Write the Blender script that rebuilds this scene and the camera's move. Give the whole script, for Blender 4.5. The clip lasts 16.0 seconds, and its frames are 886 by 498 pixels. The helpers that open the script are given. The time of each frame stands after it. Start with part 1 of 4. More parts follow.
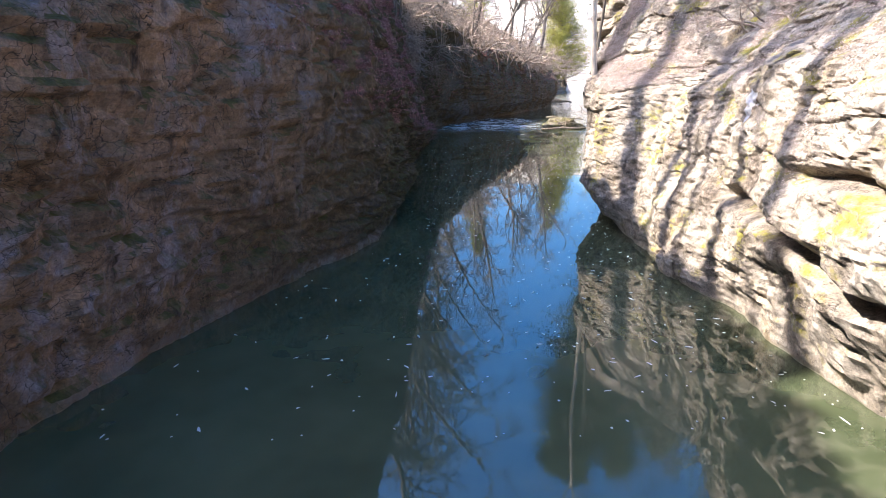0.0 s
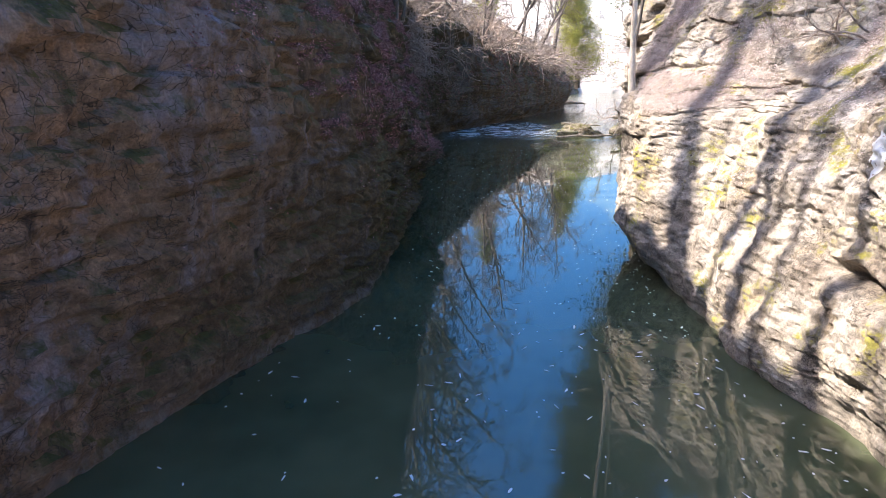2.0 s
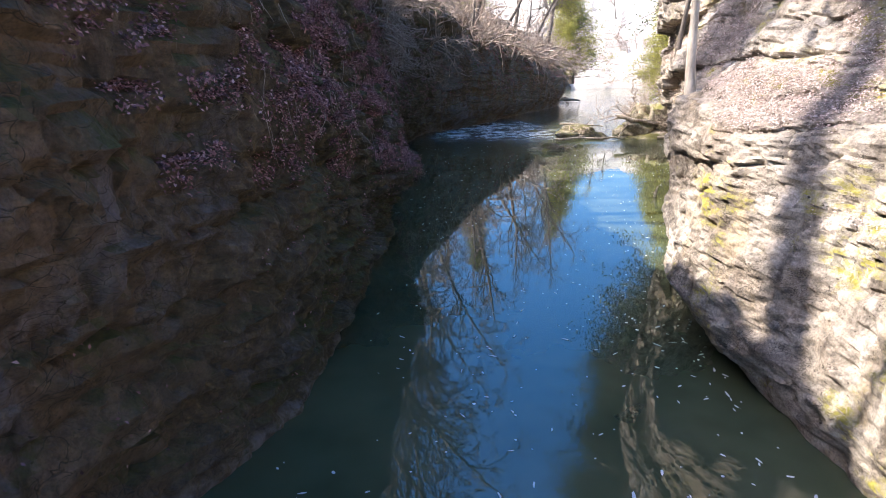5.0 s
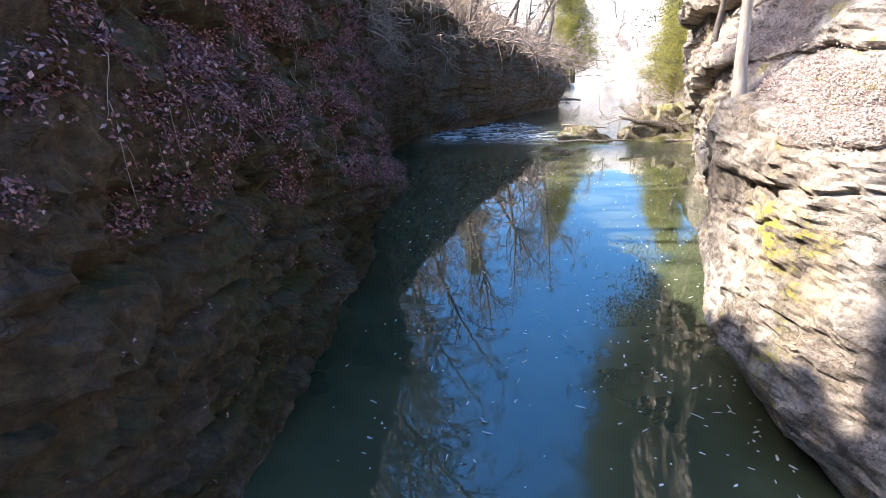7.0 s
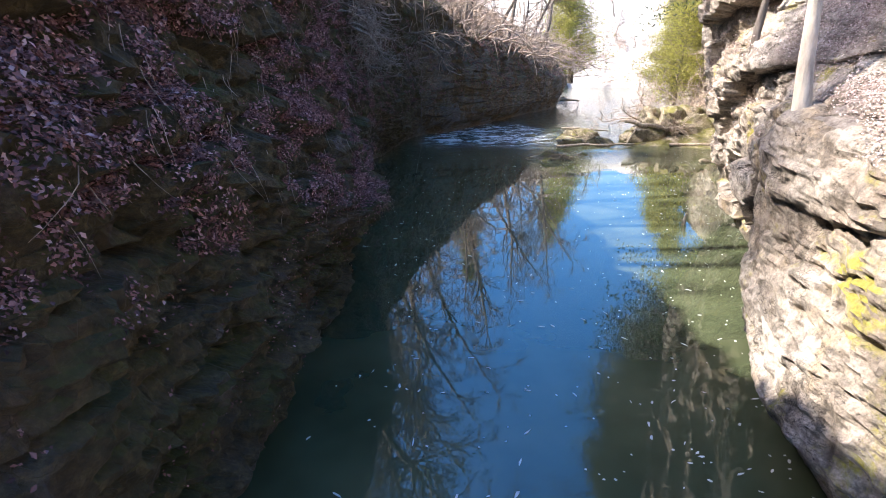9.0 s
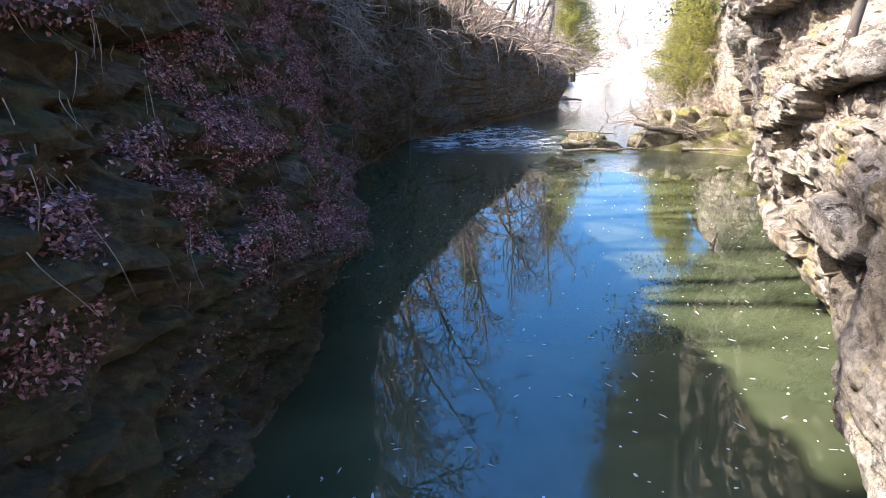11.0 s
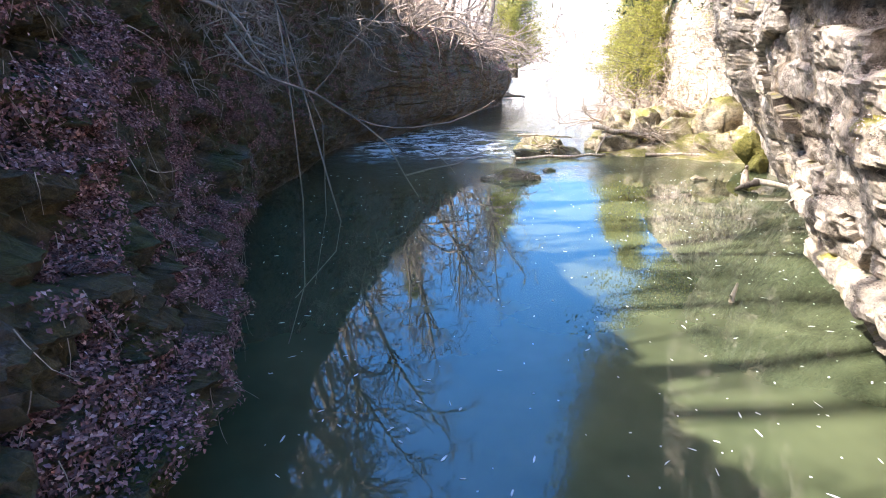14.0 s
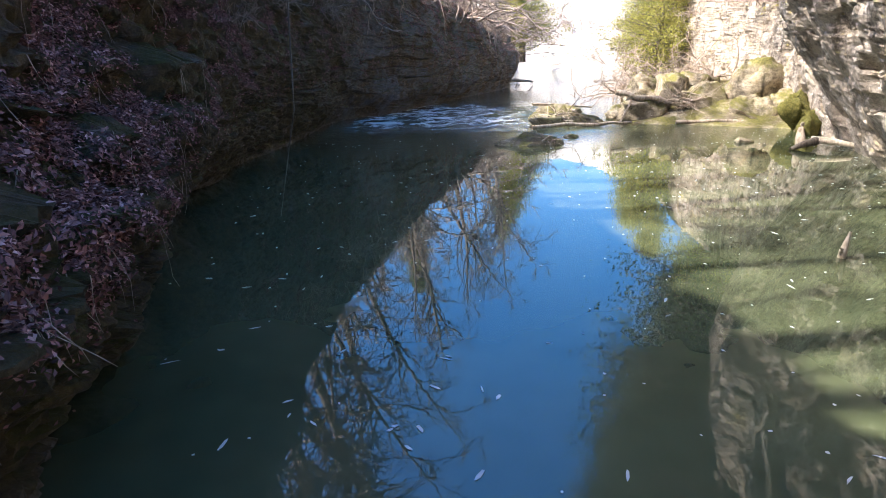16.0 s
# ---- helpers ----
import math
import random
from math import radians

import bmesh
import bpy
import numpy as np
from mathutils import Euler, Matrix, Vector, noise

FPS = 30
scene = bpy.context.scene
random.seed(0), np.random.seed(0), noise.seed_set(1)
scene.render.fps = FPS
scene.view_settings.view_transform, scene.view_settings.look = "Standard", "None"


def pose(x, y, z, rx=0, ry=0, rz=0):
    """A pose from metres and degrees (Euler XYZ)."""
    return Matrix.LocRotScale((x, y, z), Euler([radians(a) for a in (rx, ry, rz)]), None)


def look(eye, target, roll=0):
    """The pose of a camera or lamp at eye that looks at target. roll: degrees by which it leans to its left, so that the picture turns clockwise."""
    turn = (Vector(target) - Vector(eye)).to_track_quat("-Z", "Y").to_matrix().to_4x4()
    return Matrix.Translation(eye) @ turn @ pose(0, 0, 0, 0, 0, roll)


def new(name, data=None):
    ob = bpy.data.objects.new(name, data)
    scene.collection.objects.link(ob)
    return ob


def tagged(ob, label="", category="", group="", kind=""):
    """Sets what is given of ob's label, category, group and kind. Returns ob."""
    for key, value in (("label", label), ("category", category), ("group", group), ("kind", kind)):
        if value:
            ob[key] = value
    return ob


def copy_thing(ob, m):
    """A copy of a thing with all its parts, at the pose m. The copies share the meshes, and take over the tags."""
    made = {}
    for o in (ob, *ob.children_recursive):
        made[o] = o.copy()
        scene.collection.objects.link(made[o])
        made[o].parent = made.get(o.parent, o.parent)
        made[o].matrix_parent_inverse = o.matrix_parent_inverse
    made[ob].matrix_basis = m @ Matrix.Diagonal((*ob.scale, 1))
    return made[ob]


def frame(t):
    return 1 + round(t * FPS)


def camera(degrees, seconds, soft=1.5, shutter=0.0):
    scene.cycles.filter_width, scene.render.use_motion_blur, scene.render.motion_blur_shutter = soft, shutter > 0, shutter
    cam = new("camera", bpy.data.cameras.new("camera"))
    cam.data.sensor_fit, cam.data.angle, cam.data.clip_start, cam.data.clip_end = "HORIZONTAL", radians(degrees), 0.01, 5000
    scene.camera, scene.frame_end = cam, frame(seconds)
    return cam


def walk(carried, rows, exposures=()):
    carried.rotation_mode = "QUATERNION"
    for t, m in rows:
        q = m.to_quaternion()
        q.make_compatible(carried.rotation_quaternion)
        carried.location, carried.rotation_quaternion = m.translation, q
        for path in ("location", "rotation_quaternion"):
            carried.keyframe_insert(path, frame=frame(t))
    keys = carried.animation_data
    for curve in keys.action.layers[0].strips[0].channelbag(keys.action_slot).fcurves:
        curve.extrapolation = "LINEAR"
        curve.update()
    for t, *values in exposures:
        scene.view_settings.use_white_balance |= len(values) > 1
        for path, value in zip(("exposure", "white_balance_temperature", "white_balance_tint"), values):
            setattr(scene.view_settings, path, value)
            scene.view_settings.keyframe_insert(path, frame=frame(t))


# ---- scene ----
cam = camera(75.4, 16.0, soft=0.9)
PATH = [
    (0, (0.105, -0.461, 3.882), (0.103, 1.455, 3.307), -1.2),
    (0.5, (0.138, 0.198, 4.036), (0.128, 2.114, 3.463), -1.1),
    (1, (0.159, 0.889, 4.166), (0.143, 2.805, 3.594), -1.0),
    (1.5, (0.156, 1.609, 4.248), (0.134, 3.524, 3.67), -0.9),
    (2, (0.155, 2.374, 4.301), (0.127, 4.286, 3.717), -0.9),
    (2.5, (0.157, 3.141, 4.331), (0.123, 5.052, 3.744), -0.8),
    (3, (0.168, 3.91, 4.378), (0.136, 5.819, 3.783), -0.8),
    (3.5, (0.185, 4.672, 4.38), (0.176, 6.581, 3.783), -0.8),
    (4, (0.237, 5.4, 4.337), (0.237, 7.308, 3.739), -1.0),
    (4.2, (0.265, 5.677, 4.311), (0.266, 7.586, 3.714), -1.0),
    (6.3, (0.482, 8.22, 4.242), (0.5, 10.126, 3.636), -0.6),
    (6.5, (0.52, 8.397, 4.225), (0.532, 10.304, 3.621), -0.6),
    (7, (0.56, 8.832, 4.215), (0.575, 10.739, 3.611), -0.6),
    (7.5, (0.6, 9.259, 4.239), (0.618, 11.165, 3.633), -0.5),
    (8, (0.636, 9.68, 4.25), (0.656, 11.586, 3.644), -0.5),
    (8.5, (0.682, 10.101, 4.259), (0.708, 12.007, 3.652), -0.5),
    (9, (0.724, 10.528, 4.261), (0.752, 12.433, 3.654), -0.4),
    (9.2, (0.741, 10.693, 4.24), (0.769, 12.602, 3.643), -0.5),
    (11.3, (0.909, 13.017, 4.337), (0.939, 14.92, 3.72), -0.3),
    (11.5, (0.927, 13.26, 4.325), (0.954, 15.162, 3.708), -0.3),
    (12, (0.955, 13.892, 4.279), (0.981, 15.794, 3.661), -0.3),
    (12.5, (0.979, 14.526, 4.289), (1.004, 16.427, 3.667), -0.2),
    (13, (0.99, 15.239, 4.306), (1.028, 17.138, 3.68), -0.1),
    (13.5, (1.024, 15.947, 4.344), (1.105, 17.844, 3.715), -0.2),
    (14, (1.082, 16.672, 4.398), (1.31, 18.556, 3.765), -0.3),
    (14.5, (1.116, 17.375, 4.455), (1.449, 19.244, 3.826), -1.2),
    (15, (1.079, 18.116, 3.866), (1.403, 19.985, 3.233), -0.9),
    (15.5, (1.082, 18.635, 3.185), (1.383, 20.508, 2.552), -1.2),
    (16, (1.138, 18.856, 2.816), (1.351, 20.741, 2.182), -1.0),
]
walk(cam, [(t, look(eye, target, roll)) for t, eye, target, roll in PATH], [(0, 2.03, 6300, 17), (4, 1.83, 6300, 17), (8, 2.08, 6300, 17), (9, 2.01, 6300, 17), (11.5, 2.11, 6300, 16), (12.5, 2.33, 6300, 16), (14, 2.48, 6300, 16), (15, 2.13, 6300, 16), (16, 2.18, 6300, 16)])

# ---- world, sun ----
SUN_EL = 48.0
world = bpy.data.worlds.new("sky")
scene.world = world
world.use_nodes = True
wt = world.node_tree
sky = wt.nodes.new("ShaderNodeTexSky")
sky.sky_type = "NISHITA"
sky.sun_disc = False
sky.sun_elevation, sky.sun_rotation = radians(SUN_EL), radians(-90)
sky.dust_density, sky.air_density, sky.ozone_density = 3.0, 1.0, 3.2
bg = wt.nodes["Background"]
bg.inputs["Strength"].default_value = 0.15
clear = wt.nodes.new("ShaderNodeHueSaturation")
clear.inputs["Saturation"].default_value = 1.48
wt.links.new(sky.outputs[0], clear.inputs["Color"])
wt.links.new(clear.outputs[0], bg.inputs["Color"])
sun = new("sun", bpy.data.lights.new("sun", "SUN"))
sun.data.energy, sun.data.angle, sun.data.color = 4.2, radians(1.1), (1.0, 0.94, 0.84)
sun.matrix_world = look((-60 * math.cos(radians(SUN_EL)), 10, 60 * math.sin(radians(SUN_EL))), (0, 10, 0))
TAN = math.tan(radians(SUN_EL))
rng = np.random.default_rng(7)


# ---- noise on arrays ----
def hashed(*k):
    """A random number from 0 to 1 for each set of whole numbers."""
    h = np.zeros(np.shape(k[0]), np.uint64)
    for n, v in enumerate(k):
        h = (h ^ (np.asarray(v, np.int64).astype(np.uint64) + np.uint64(0x9E3779B9 + 7919 * n))) * np.uint64(0xBF58476D1CE4E5B9)
        h ^= h >> np.uint64(29)
    h *= np.uint64(0x94D049BB133111EB)
    h ^= h >> np.uint64(31)
    return (h & np.uint64(0xFFFFFF)).astype(np.float64) / 0xFFFFFF


def vnoise(x, y, z, seed=0):
    x, y, z = np.broadcast_arrays(x, y, z)
    ix, iy, iz = np.floor(x), np.floor(y), np.floor(z)
    fx, fy, fz = x - ix, y - iy, z - iz
    fx, fy, fz = (f * f * (3 - 2 * f) for f in (fx, fy, fz))
    total = 0
    for a in (0, 1):
        for b in (0, 1):
            for c in (0, 1):
                w = (fx if a else 1 - fx) * (fy if b else 1 - fy) * (fz if c else 1 - fz)
                total = total + w * hashed(ix + a, iy + b, iz + c, np.full(ix.shape, seed))
    return total * 2 - 1


def fbm(x, y, z, octaves=4, seed=0):
    total, amp = 0, 0.5
    for n in range(octaves):
        total = total + amp * vnoise(x * 2 ** n, y * 2 ** n, z * 2 ** n, seed + n)
        amp *= 0.5
    return total


# ---- materials ----
def material(name):
    m = bpy.data.materials.new(name)
    m.use_nodes = True
    return m, m.node_tree, m.node_tree.nodes["Principled BSDF"]


def node(nt, kind, **values):
    n = nt.nodes.new(kind)
    for key, value in values.items():
        n.inputs[key].default_value = value
    return n


def ramp(nt, source, stops):
    r = nt.nodes.new("ShaderNodeValToRGB")
    while len(r.color_ramp.elements) < len(stops):
        r.color_ramp.elements.new(0.5)
    for e, (p, c) in zip(r.color_ramp.elements, stops):
        e.position = p
        e.color = (*c, 1) if len(c) == 3 else c
    nt.links.new(source, r.inputs[0])
    return r.outputs[0]


def grey(nt, source, a, b):
    return ramp(nt, source, [(a, (0, 0, 0)), (b, (1, 1, 1))])


def mix(nt, fac, a, b, mode="MIX"):
    n = nt.nodes.new("ShaderNodeMixRGB")
    n.blend_type = mode
    for socket, v in ((n.inputs[0], fac), (n.inputs[1], a), (n.inputs[2], b)):
        if isinstance(v, (int, float)):
            socket.default_value = v
        elif isinstance(v, tuple):
            socket.default_value = (*v, 1)
        else:
            nt.links.new(v, socket)
    return n.outputs[0]


def space(nt, scale=(1, 1, 1)):
    geo = nt.nodes.new("ShaderNodeNewGeometry")
    mp = nt.nodes.new("ShaderNodeMapping")
    mp.inputs["Scale"].default_value = scale
    nt.links.new(geo.outputs["Position"], mp.inputs["Vector"])
    return mp.outputs[0]


def noise_of(nt, vector, scale, detail=5.0, rough=0.6, distortion=0.0):
    n = node(nt, "ShaderNodeTexNoise", Scale=scale, Detail=detail, Roughness=rough, Distortion=distortion)
    nt.links.new(vector, n.inputs["Vector"])
    return n.outputs["Fac"]


def facing_up(nt, a, b):
    geo = nt.nodes.new("ShaderNodeNewGeometry")
    sep = nt.nodes.new("ShaderNodeSeparateXYZ")
    nt.links.new(geo.outputs["Normal"], sep.inputs[0])
    mr = node(nt, "ShaderNodeMapRange")
    mr.inputs["From Min"].default_value, mr.inputs["From Max"].default_value = a, b
    nt.links.new(sep.outputs["Z"], mr.inputs["Value"])
    return mr.outputs[0]


def bump(nt, bsdf, height, strength, distance=0.02, chain=None):
    b = node(nt, "ShaderNodeBump", Strength=strength, Distance=distance)
    nt.links.new(height, b.inputs["Height"])
    if chain is not None:
        nt.links.new(chain, b.inputs["Normal"])
    nt.links.new(b.outputs[0], bsdf.inputs["Normal"])
    return b.outputs[0]


def cracks(nt, scale, stretch, width, warp=0.35, cut=(0.46, 0.56)):
    """Thin broken lines, mostly along the beds: 1 in a crack."""
    vec = space(nt, (scale, scale, scale * stretch))
    wob = node(nt, "ShaderNodeTexNoise", Scale=0.7, Detail=4.0)
    nt.links.new(vec, wob.inputs["Vector"])
    add = nt.nodes.new("ShaderNodeVectorMath")
    add.operation = "MULTIPLY_ADD"
    add.inputs[1].default_value = (warp * 3, warp * 3, warp * 3)
    nt.links.new(wob.outputs["Color"], add.inputs[0])
    nt.links.new(vec, add.inputs[2])
    vor = nt.nodes.new("ShaderNodeTexVoronoi")
    vor.feature = "DISTANCE_TO_EDGE"
    nt.links.new(add.outputs[0], vor.inputs["Vector"])
    line = ramp(nt, vor.outputs["Distance"], [(0.0, (1, 1, 1)), (width, (0, 0, 0))])
    return mix(nt, 1.0, line, grey(nt, noise_of(nt, space(nt), 1.7, 4, 0.6), *cut), "MULTIPLY")


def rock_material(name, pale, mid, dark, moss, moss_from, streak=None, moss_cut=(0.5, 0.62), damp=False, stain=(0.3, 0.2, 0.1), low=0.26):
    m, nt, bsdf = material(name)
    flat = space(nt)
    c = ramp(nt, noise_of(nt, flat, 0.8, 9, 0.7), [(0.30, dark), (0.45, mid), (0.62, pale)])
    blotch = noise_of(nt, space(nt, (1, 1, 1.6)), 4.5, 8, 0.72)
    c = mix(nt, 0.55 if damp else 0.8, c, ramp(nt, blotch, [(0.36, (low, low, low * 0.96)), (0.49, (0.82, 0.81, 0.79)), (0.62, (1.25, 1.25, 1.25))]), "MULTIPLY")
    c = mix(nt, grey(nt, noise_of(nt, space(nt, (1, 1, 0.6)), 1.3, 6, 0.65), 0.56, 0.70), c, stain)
    if streak:
        c = mix(nt, grey(nt, noise_of(nt, space(nt, (1.3, 1.3, 0.45)), 1.1, 8, 0.68), 0.51, 0.62), c, streak)
    c = mix(nt, grey(nt, noise_of(nt, space(nt, (2.5, 2.5, 0.3)), 1.3, 5), 0.58, 0.72), c, tuple(v * 0.35 for v in dark))
    grain = noise_of(nt, flat, 34, 7, 0.75)
    c = mix(nt, 0.75, c, ramp(nt, grain, [(0.32, (0.35, 0.35, 0.35)), (0.55, (1, 1, 1)), (0.7, (1.25, 1.25, 1.25))]), "MULTIPLY")
    split = mix(nt, 1.0, cracks(nt, 0.9, 2.6 if not damp else 1.3, 0.03, 0.9 if not damp else 0.6, (0.52, 0.58) if not damp else (0.42, 0.5)), cracks(nt, 2.6, 2.6, 0.055, 0.9 if not damp else 0.6, (0.52, 0.59) if not damp else (0.54, 0.62)), "LIGHTEN")
    pits = mix(nt, 1.0, ramp(nt, noise_of(nt, space(nt, (1, 1, 1.5)), 13, 5, 0.65), [(0.33, (1, 1, 1)), (0.38, (0, 0, 0))]), grey(nt, noise_of(nt, flat, 1.9, 4), 0.40, 0.55), "MULTIPLY")
    split = mix(nt, 1.0, split, pits, "LIGHTEN")
    c = mix(nt, split, c, tuple(v * 0.22 for v in dark))
    if damp:
        sep = nt.nodes.new("ShaderNodeSeparateXYZ")
        nt.links.new(flat, sep.inputs[0])
        far = node(nt, "ShaderNodeMapRange")
        far.inputs["From Min"].default_value, far.inputs["From Max"].default_value = 7, 13.5
        nt.links.new(sep.outputs["Y"], far.inputs["Value"])
        # moss and dirt film; its dark tone also paints shade under the overhang
        film = mix(nt, 1.0, far.outputs[0], grey(nt, noise_of(nt, flat, 0.8, 6, 0.7), 0.26, 0.46), "MULTIPLY")
        dirt_shade = ramp(nt, noise_of(nt, flat, 9, 8, 0.75), [(0.3, (0.015, 0.011, 0.004)), (0.5, (0.066, 0.048, 0.016)), (0.72, (0.19, 0.14, 0.055))])
        bare = node(nt, "ShaderNodeMapRange")
        bare.inputs["From Min"].default_value, bare.inputs["From Max"].default_value = 60, 42
        bare.inputs["To Min"].default_value, bare.inputs["To Max"].default_value = 0.6, 0.95
        nt.links.new(sep.outputs["Y"], bare.inputs["Value"])
        c = mix(nt, mix(nt, 1.0, film, bare.outputs[0], "MULTIPLY"), c, dirt_shade)
        block = node(nt, "ShaderNodeMapRange")
        block.inputs["From Min"].default_value, block.inputs["From Max"].default_value = 43, 50
        nt.links.new(sep.outputs["Y"], block.inputs["Value"])
        c = mix(nt, mix(nt, 1.0, block.outputs[0], grey(nt, noise_of(nt, flat, 0.55, 8, 0.72), 0.47, 0.58), "MULTIPLY"), c, (0.17, 0.165, 0.165))
        line = node(nt, "ShaderNodeMapRange")
        line.inputs["From Min"].default_value, line.inputs["From Max"].default_value = 0.3, 0.1
        nt.links.new(sep.outputs["Z"], line.inputs["Value"])
        c = mix(nt, mix(nt, 1.0, line.outputs[0], grey(nt, noise_of(nt, flat, 5, 6, 0.7), 0.44, 0.60), "MULTIPLY"), c, (0.22, 0.18, 0.15))
    mossy = mix(nt, 1.0, facing_up(nt, *moss_from), grey(nt, noise_of(nt, flat, 1.1, 8, 0.7), *moss_cut), "MULTIPLY")
    green = ramp(nt, noise_of(nt, flat, 14, 6, 0.7), [(0.3, tuple(v * 0.35 for v in moss)), (0.65, moss)])
    c = mix(nt, mossy, c, green)
    nt.links.new(c, bsdf.inputs["Base Color"])
    bsdf.inputs["Roughness"].default_value = 0.85
    b1 = bump(nt, bsdf, noise_of(nt, space(nt, (1, 1, 2.2)), 4, 10, 0.75), 0.9 if damp else 0.6, 0.10 if damp else 0.06)
    deep = nt.nodes.new("ShaderNodeInvert")
    nt.links.new(split, deep.inputs["Color"])
    b2 = bump(nt, bsdf, deep.outputs[0], 0.7, 0.03, b1)
    bump(nt, bsdf, grain, 0.8, 0.02, b2)
    return m


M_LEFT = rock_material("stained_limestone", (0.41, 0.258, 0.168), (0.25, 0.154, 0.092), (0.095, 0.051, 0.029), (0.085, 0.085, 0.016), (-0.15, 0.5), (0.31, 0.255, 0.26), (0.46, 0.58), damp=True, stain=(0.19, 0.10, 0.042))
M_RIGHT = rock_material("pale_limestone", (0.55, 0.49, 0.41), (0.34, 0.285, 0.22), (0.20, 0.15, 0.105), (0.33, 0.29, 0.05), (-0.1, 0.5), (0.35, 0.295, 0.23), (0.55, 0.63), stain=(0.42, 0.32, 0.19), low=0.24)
M_BOULDER = rock_material("mossy_boulder_stone", (0.55, 0.48, 0.36), (0.36, 0.30, 0.20), (0.16, 0.13, 0.08), (0.20, 0.185, 0.04), (0.1, 0.7), (0.26, 0.21, 0.14), (0.41, 0.55))


def leaf_material(name, stops, rough=0.7, through_light=0.25):
    m, nt, bsdf = material(name)
    geo = nt.nodes.new("ShaderNodeNewGeometry")
    nt.links.new(ramp(nt, geo.outputs["Random Per Island"], stops), bsdf.inputs["Base Color"])
    bsdf.inputs["Roughness"].default_value = rough
    return m


M_LITTER = leaf_material("dead_leaf", [(0.0, (0.055, 0.020, 0.016)), (0.4, (0.20, 0.085, 0.078)), (0.8, (0.35, 0.165, 0.150)), (1.0, (0.58, 0.36, 0.32))])
M_STRAW = leaf_material("bleached_leaf", [(0.0, (0.20, 0.13, 0.10)), (0.5, (0.46, 0.36, 0.31)), (1.0, (0.70, 0.60, 0.54))])
M_CEDAR = leaf_material("evergreen_spray", [(0.0, (0.12, 0.135, 0.02)), (0.5, (0.25, 0.25, 0.04)), (1.0, (0.44, 0.40, 0.08))])
# cedar greens again, with shade put into the colour
M_SHADED_CEDAR = leaf_material("shaded_evergreen", [(0.0, (0.025, 0.04, 0.014)), (0.6, (0.07, 0.095, 0.03)), (1.0, (0.16, 0.18, 0.06))])
M_FERN = leaf_material("fern_leaf", [(0.0, (0.03, 0.06, 0.02)), (1.0, (0.08, 0.14, 0.05))])


def bark_material(name, pale, dark):
    m, nt, bsdf = material(name)
    c = ramp(nt, noise_of(nt, space(nt, (3, 3, 0.8)), 4, 7, 0.65), [(0.35, dark), (0.6, pale)])
    nt.links.new(c, bsdf.inputs["Base Color"])
    bsdf.inputs["Roughness"].default_value = 0.9
    bump(nt, bsdf, noise_of(nt, space(nt, (8, 8, 1.5)), 6, 5), 0.6, 0.02)
    return m


M_BARK = bark_material("grey_bark", (0.20, 0.165, 0.13), (0.075, 0.06, 0.045))
M_TWIG = bark_material("pale_twig", (0.46, 0.37, 0.29), (0.17, 0.12, 0.09))
M_PALE = bark_material("pale_smooth_bark", (0.74, 0.64, 0.50), (0.46, 0.38, 0.28))
M_DRIFT = bark_material("driftwood", (0.50, 0.42, 0.32), (0.20, 0.15, 0.10))


def water_material():
    m, nt, bsdf = material("river_water")
    flat = space(nt)
    body = ramp(nt, noise_of(nt, flat, 0.5, 3), [(0.3, (0.047, 0.061, 0.031)), (0.7, (0.088, 0.102, 0.052))])
    sep = nt.nodes.new("ShaderNodeSeparateXYZ")
    nt.links.new(flat, sep.inputs[0])

    def window(axis, a, b, c, d):
        out = []
        for lo, hi in ((a, b), (d, c)):
            mr = node(nt, "ShaderNodeMapRange")
            mr.inputs["From Min"].default_value, mr.inputs["From Max"].default_value = lo, hi
            nt.links.new(sep.outputs[axis], mr.inputs["Value"])
            out.append(mr.outputs[0])
        return mix(nt, 1.0, out[0], out[1], "MULTIPLY")

    rapid = mix(nt, 1.0, window("Y", 41, 45, 52, 58), window("X", -1, 1, 7, 9), "MULTIPLY")
    froth = grey(nt, noise_of(nt, space(nt, (0.75, 1.15, 1)), 1.25, 10, 0.78, 0.6), 0.45, 0.60)
    white = mix(nt, 1.0, rapid, froth, "MULTIPLY")
    nt.links.new(mix(nt, white, body, (0.75, 0.78, 0.78)), bsdf.inputs["Base Color"])
    nt.links.new(mix(nt, white, (0.0, 0.0, 0.0), (0.6, 0.6, 0.6)), bsdf.inputs["Roughness"])
    bsdf.inputs["IOR"].default_value = 1.54
    bsdf.inputs["Specular IOR Level"].default_value = 0.9
    b1 = bump(nt, bsdf, noise_of(nt, space(nt, (1, 1.6, 1)), 1.5, 3, 0.5), 0.02, 0.05)
    stir = node(nt, "ShaderNodeBump", Distance=0.12)
    nt.links.new(noise_of(nt, space(nt, (1.0, 0.55, 1)), 3.2, 6, 0.6), stir.inputs["Height"])
    nt.links.new(mix(nt, 1.0, window("Y", 36, 43, 110, 200), (0.5, 0.5, 0.5), "MULTIPLY"), stir.inputs["Strength"])
    nt.links.new(b1, stir.inputs["Normal"])
    nt.links.new(stir.outputs[0], bsdf.inputs["Normal"])
    return m


M_WATER = water_material()


def plain_material(name, colour, rough=0.6):
    m, nt, bsdf = material(name)
    nt.links.new(ramp(nt, noise_of(nt, space(nt), 6, 5), [(0.3, tuple(v * 0.75 for v in colour)), (0.7, colour)]), bsdf.inputs["Base Color"])
    bsdf.inputs["Roughness"].default_value = rough
    return m


